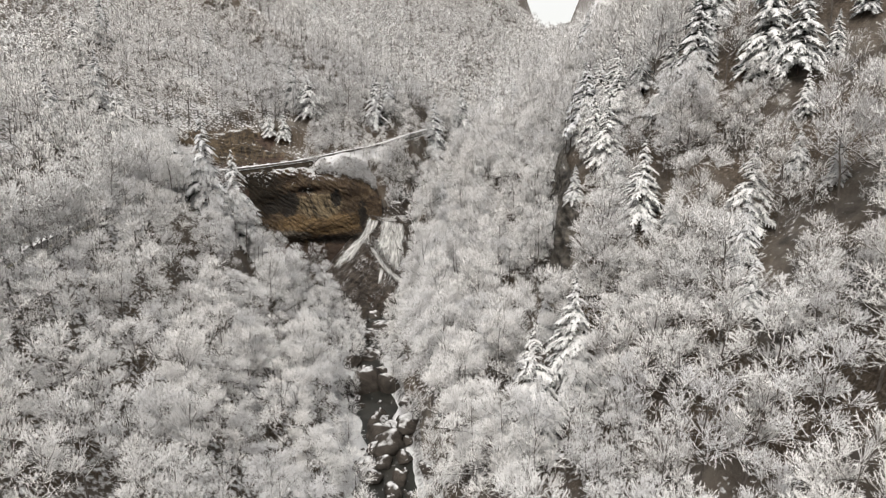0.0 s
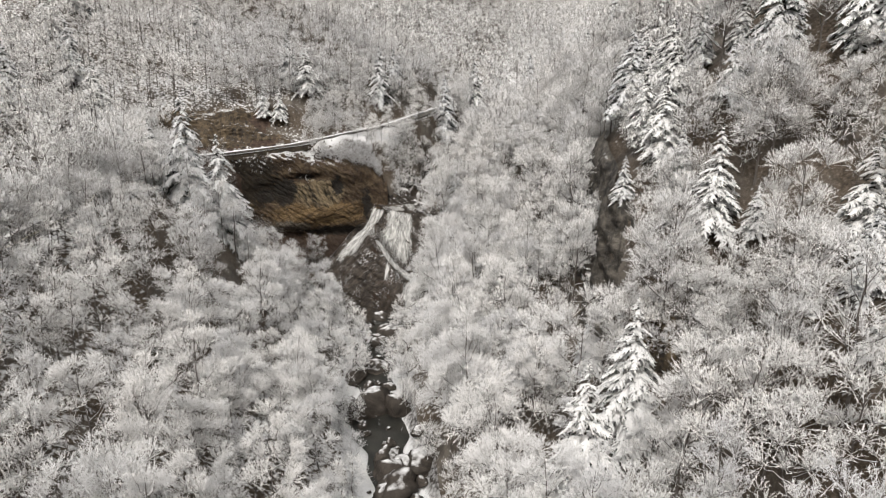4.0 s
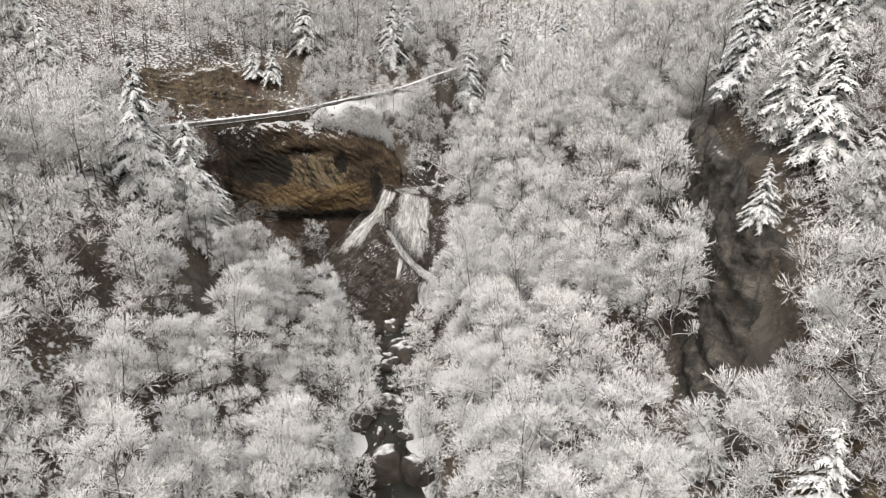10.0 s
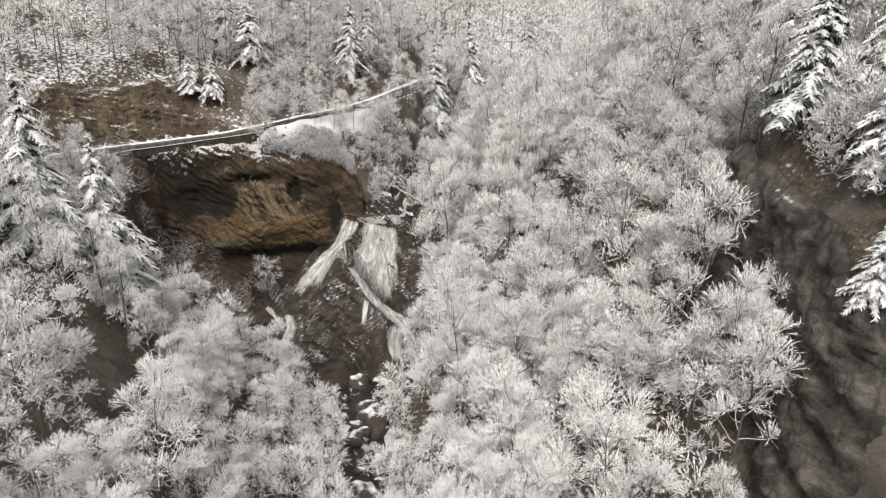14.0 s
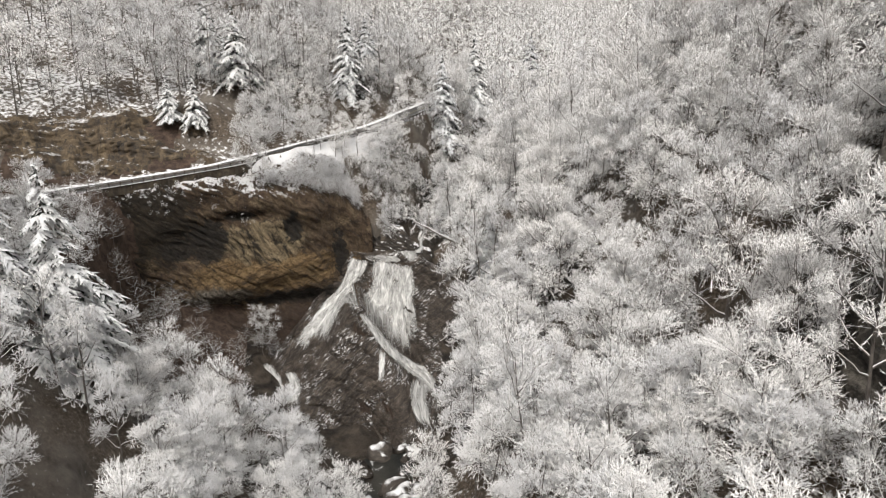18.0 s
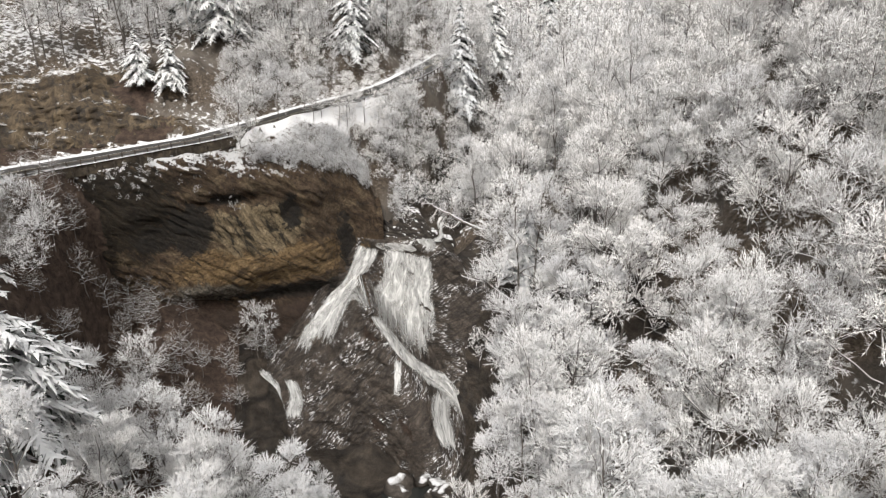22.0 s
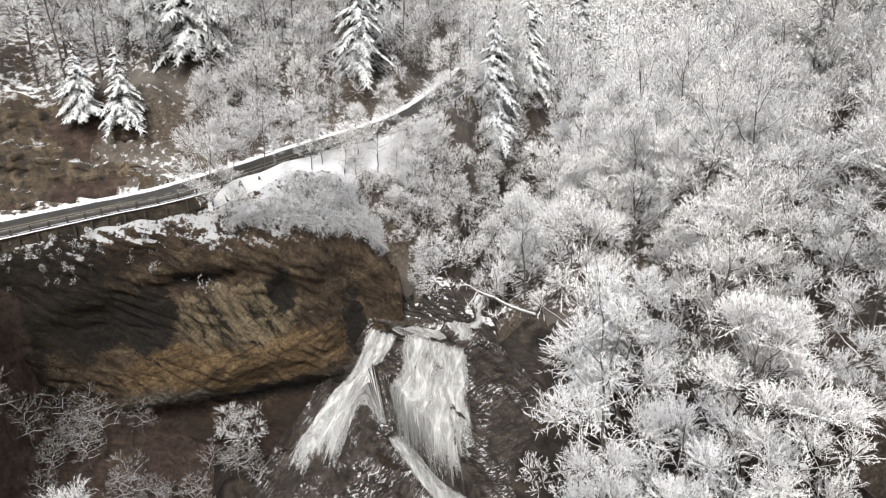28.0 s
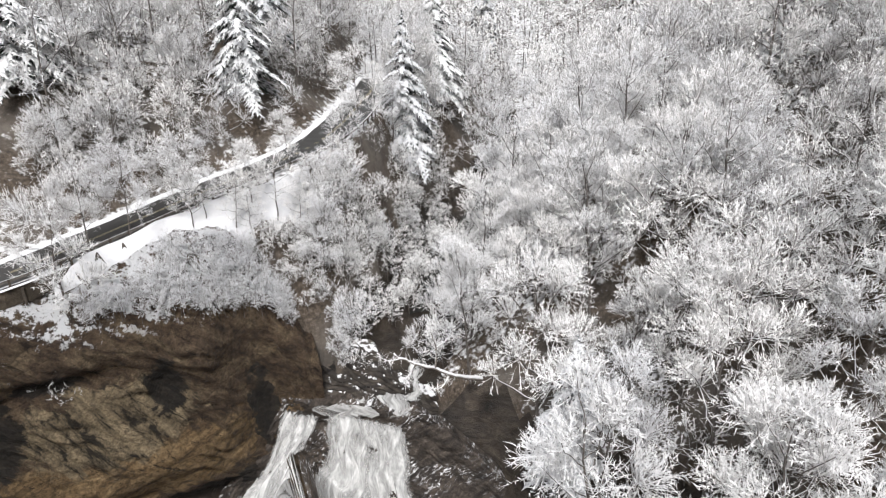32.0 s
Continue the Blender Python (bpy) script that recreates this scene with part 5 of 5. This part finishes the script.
span = [i for i in range(len(ROAD_LINE)) if -230 < ROAD_LINE[i][1] < 60]
RL, RD = ROAD_LINE[span], ROAD_DIR[span]
v, f = ribbon(RL, RD, -3.0, 3.0, 0.06, 0.06)
tagged(new("road", mesh("road", np.array(v), f, ASPHALT)), "dark wet two-lane mountain road cleared of snow", "road", kind="structure")
for off in (-0.12, 0.12):
    v, f = ribbon(RL, RD, off - 0.05, off + 0.05, 0.068, 0.068)
    tagged(new("centre_line", mesh("centre_line", np.array(v), f, PAINT)), "worn yellow line along the middle of the road", "road marking", kind="structure")
for a, b, sd in ((3.0, 3.7, 1), (-3.0, -3.4, 2)):
    v, f = ribbon(RL, RD, a, b, 0.09, 0.3 if a > 0 else 0.12, 0.2, sd)
    tagged(new("snow_verge", mesh("snow_verge", np.array(v), f, SNOW)), "ploughed snow along the edge of the road", "snow", kind="structure")

bank_ids = [i for i in range(len(RL)) if -34 < RL[i][0] < -6 and RL[i][1] > 5]
bank_rows = []
for k, i in enumerate(bank_ids):
    q = np.array((-RD[i][1], RD[i][0]))
    far_edge = 7.4 - 1.6 * float(smooth(-16, -7, RL[i][0])) + 0.5 * math.sin(k * 0.9) + 0.4 * math.sin(k * 2.3)
    for c in range(8):
        p = RL[i][:2] - q * (3.8 + (far_edge - 3.8) * c / 7)
        bank_rows.append((p[0], p[1], max(float(height(p[0], p[1])), ground_at(p[0], p[1])) + (0.22 if 0 < c < 7 else -0.15)))
tagged(new("snow_bank", mesh("snow_bank", np.array(bank_rows), grid_faces(len(bank_ids), 8), SNOW, True)), "smooth white snow bank below the guardrail", "snow", kind="structure")

rail_ids = [i for i in range(len(RL)) if -112 < RL[i][1] < 58]
GL, GD = RL[rail_ids], RD[rail_ids]
gn = np.stack([-GD[:, 1], GD[:, 0], np.zeros(len(GD))], 1)
run = np.cumsum(np.r_[0, np.linalg.norm(np.diff(GL, axis=0), axis=1)])


def box(s, c, x, y, hx, hy, hz):
    """A box on axes x, y (unit, level), half sizes hx, hy, hz."""
    c, x, y = np.asarray(c), np.asarray(x), np.asarray(y)
    z = np.array((0, 0, 1.0))
    v = [c + x * hx * i + y * hy * j + z * hz * k for i in (-1, 1) for j in (-1, 1) for k in (-1, 1)]
    s.add(v, [(0, 1, 3, 2), (4, 6, 7, 5), (0, 4, 5, 1), (2, 3, 7, 6), (0, 2, 6, 4), (1, 5, 7, 3)])


seg_len = 30.0
for g in range(int(run[-1] / seg_len) + 1):
    ids = [i for i in range(len(GL)) if g * seg_len <= run[i] <= (g + 1) * seg_len + 1.6]
    if len(ids) < 2:
        continue
    root = tagged(new("guardrail"), "weathered steel guardrail on posts with snow along its top", "guardrail", "guardrail lengths beside the road")
    L, N, D = GL[ids], gn[ids], GD[ids]
    for nm, z0, z1, y0, y1, m in (("rail", 0.46, 0.62, 0, 0.05, STEEL), ("rail_ridge", 0.62, 0.74, 0.05, 0.0, STEEL), ("snow_cap", 0.74, 0.78, -0.07, 0.1, SNOW)):
        s = Soup()
        rows = []
        for p, q in zip(L, N):
            a = p - q * 3.45
            rows += [a + (0, 0, z0) - q * y0, a + (0, 0, z1) - q * y1, a + (0, 0, z1) - q * (y1 + 0.05), a + (0, 0, z0) - q * (y0 + 0.05)]
        s.add(rows, [(4 * i + j, 4 * i + (j + 1) % 4, 4 * i + 4 + (j + 1) % 4, 4 * i + 4 + j) for i in range(len(L) - 1) for j in range(4)])
        part(nm, mesh(nm, s.v, s.f, m), root, "thin line of snow" if m is SNOW else "")
    d0 = run[ids[0]]
    post = None
    for k in range(int((run[ids[-1]] - d0) / 1.9) + 1):
        q = d0 + 0.4 + 1.9 * k
        p = np.array([np.interp(q, run, GL[:, c]) for c in range(3)])
        nx, ny = np.interp(q, run, gn[:, 0]), np.interp(q, run, gn[:, 1])
        if post is None:
            s = Soup()
            box(s, (0, 0, 0.1), (1, 0, 0), (0, 1, 0), 0.09, 0.1, 0.68)
            post = mesh("post", s.v, s.f, TIMBER)
        ob = part("post", post, root)
        ob.matrix_basis = pose(p[0] - nx * 3.6, p[1] - ny * 3.6, p[2], 0, 0, math.degrees(math.atan2(ny, nx)))

# masonry that carries the road edge above the headwall
wl = [i for i in range(len(RL)) if -60 < RL[i][0] < -31 and RL[i][1] > 0]
wn2 = np.stack([-RD[wl][:, 1], RD[wl][:, 0], np.zeros(len(wl))], 1)
rows = []
for p, q in zip(RL[wl], wn2):
    a = p - q * 3.75
    rows += [a + (0, 0, 0.05), a - q * 0.25 + (0, 0, 0.05), a - q * 0.4 + (0, 0, -1.5), a + (0, 0, -1.5)]
s = Soup()
s.add(rows, [(4 * i + j, 4 * i + (j + 1) % 4, 4 * i + 4 + (j + 1) % 4, 4 * i + 4 + j) for i in range(len(wl) - 1) for j in range(4)] + [(0, 1, 2, 3), tuple(len(rows) - 4 + j for j in (3, 2, 1, 0))])
retain = tagged(new("retaining_wall"), "brown masonry retaining wall with dark posts under the road edge", "retaining wall")
part("masonry", mesh("masonry", s.v, s.f, WALLSTONE), retain)
v, f = ribbon(RL[wl], RD[wl], -3.72, -4.25, 0.1, 0.1, 0.03, 4)
part("coping_snow", mesh("coping_snow", np.array(v), f, SNOW), retain, "line of snow on the coping")
s = Soup()
box(s, (0, 0, 0), (1, 0, 0), (0, 1, 0), 0.1, 0.1, 0.85)
soldier = mesh("soldier_post", s.v, s.f, TIMBER)
wr = np.cumsum(np.r_[0, np.linalg.norm(np.diff(RL[wl], axis=0), axis=1)])
for k in range(int(wr[-1] / 1.9)):
    p = np.array([np.interp(1 + 1.9 * k, wr, RL[wl][:, c]) for c in range(3)])
    nx, ny = np.interp(1 + 1.9 * k, wr, wn2[:, 0]), np.interp(1 + 1.9 * k, wr, wn2[:, 1])
    ob = part("soldier_post", soldier, retain)
    ob.matrix_basis = pose(p[0] - nx * 4.25, p[1] - ny * 4.25, p[2] - 0.95, 0, 0, math.degrees(math.atan2(ny, nx)))

# ---- conifers ----
CON = [conifer(80 + k, 16, (4.8, 5.4, 4.2)[k], (24, 22, 26)[k]) for k in range(3)]
con_models = [thing_tree("conifer", w, c, PINE_BARK, FROND, "tall dark conifer with boughs bowed under snow", "conifer", "snow-laden conifers") for w, c in CON]
for i, (x, y, top) in enumerate(CONIFERS):
    h = float(max(7.0, min(24.0, top + 2 - ground_at(x, y))))
    ob = con_models[i % 3] if i < 3 else copy_thing(con_models[i % 3], Matrix.Identity(4))
    ob.matrix_basis = pose(x, y, ground_at(x, y), 0, 0, (i * 77) % 360) @ Matrix.Diagonal((h / 16 * (1.0 if h < 18 else 0.9), h / 16 * (1.0 if h < 18 else 0.9), h / 16, 1))
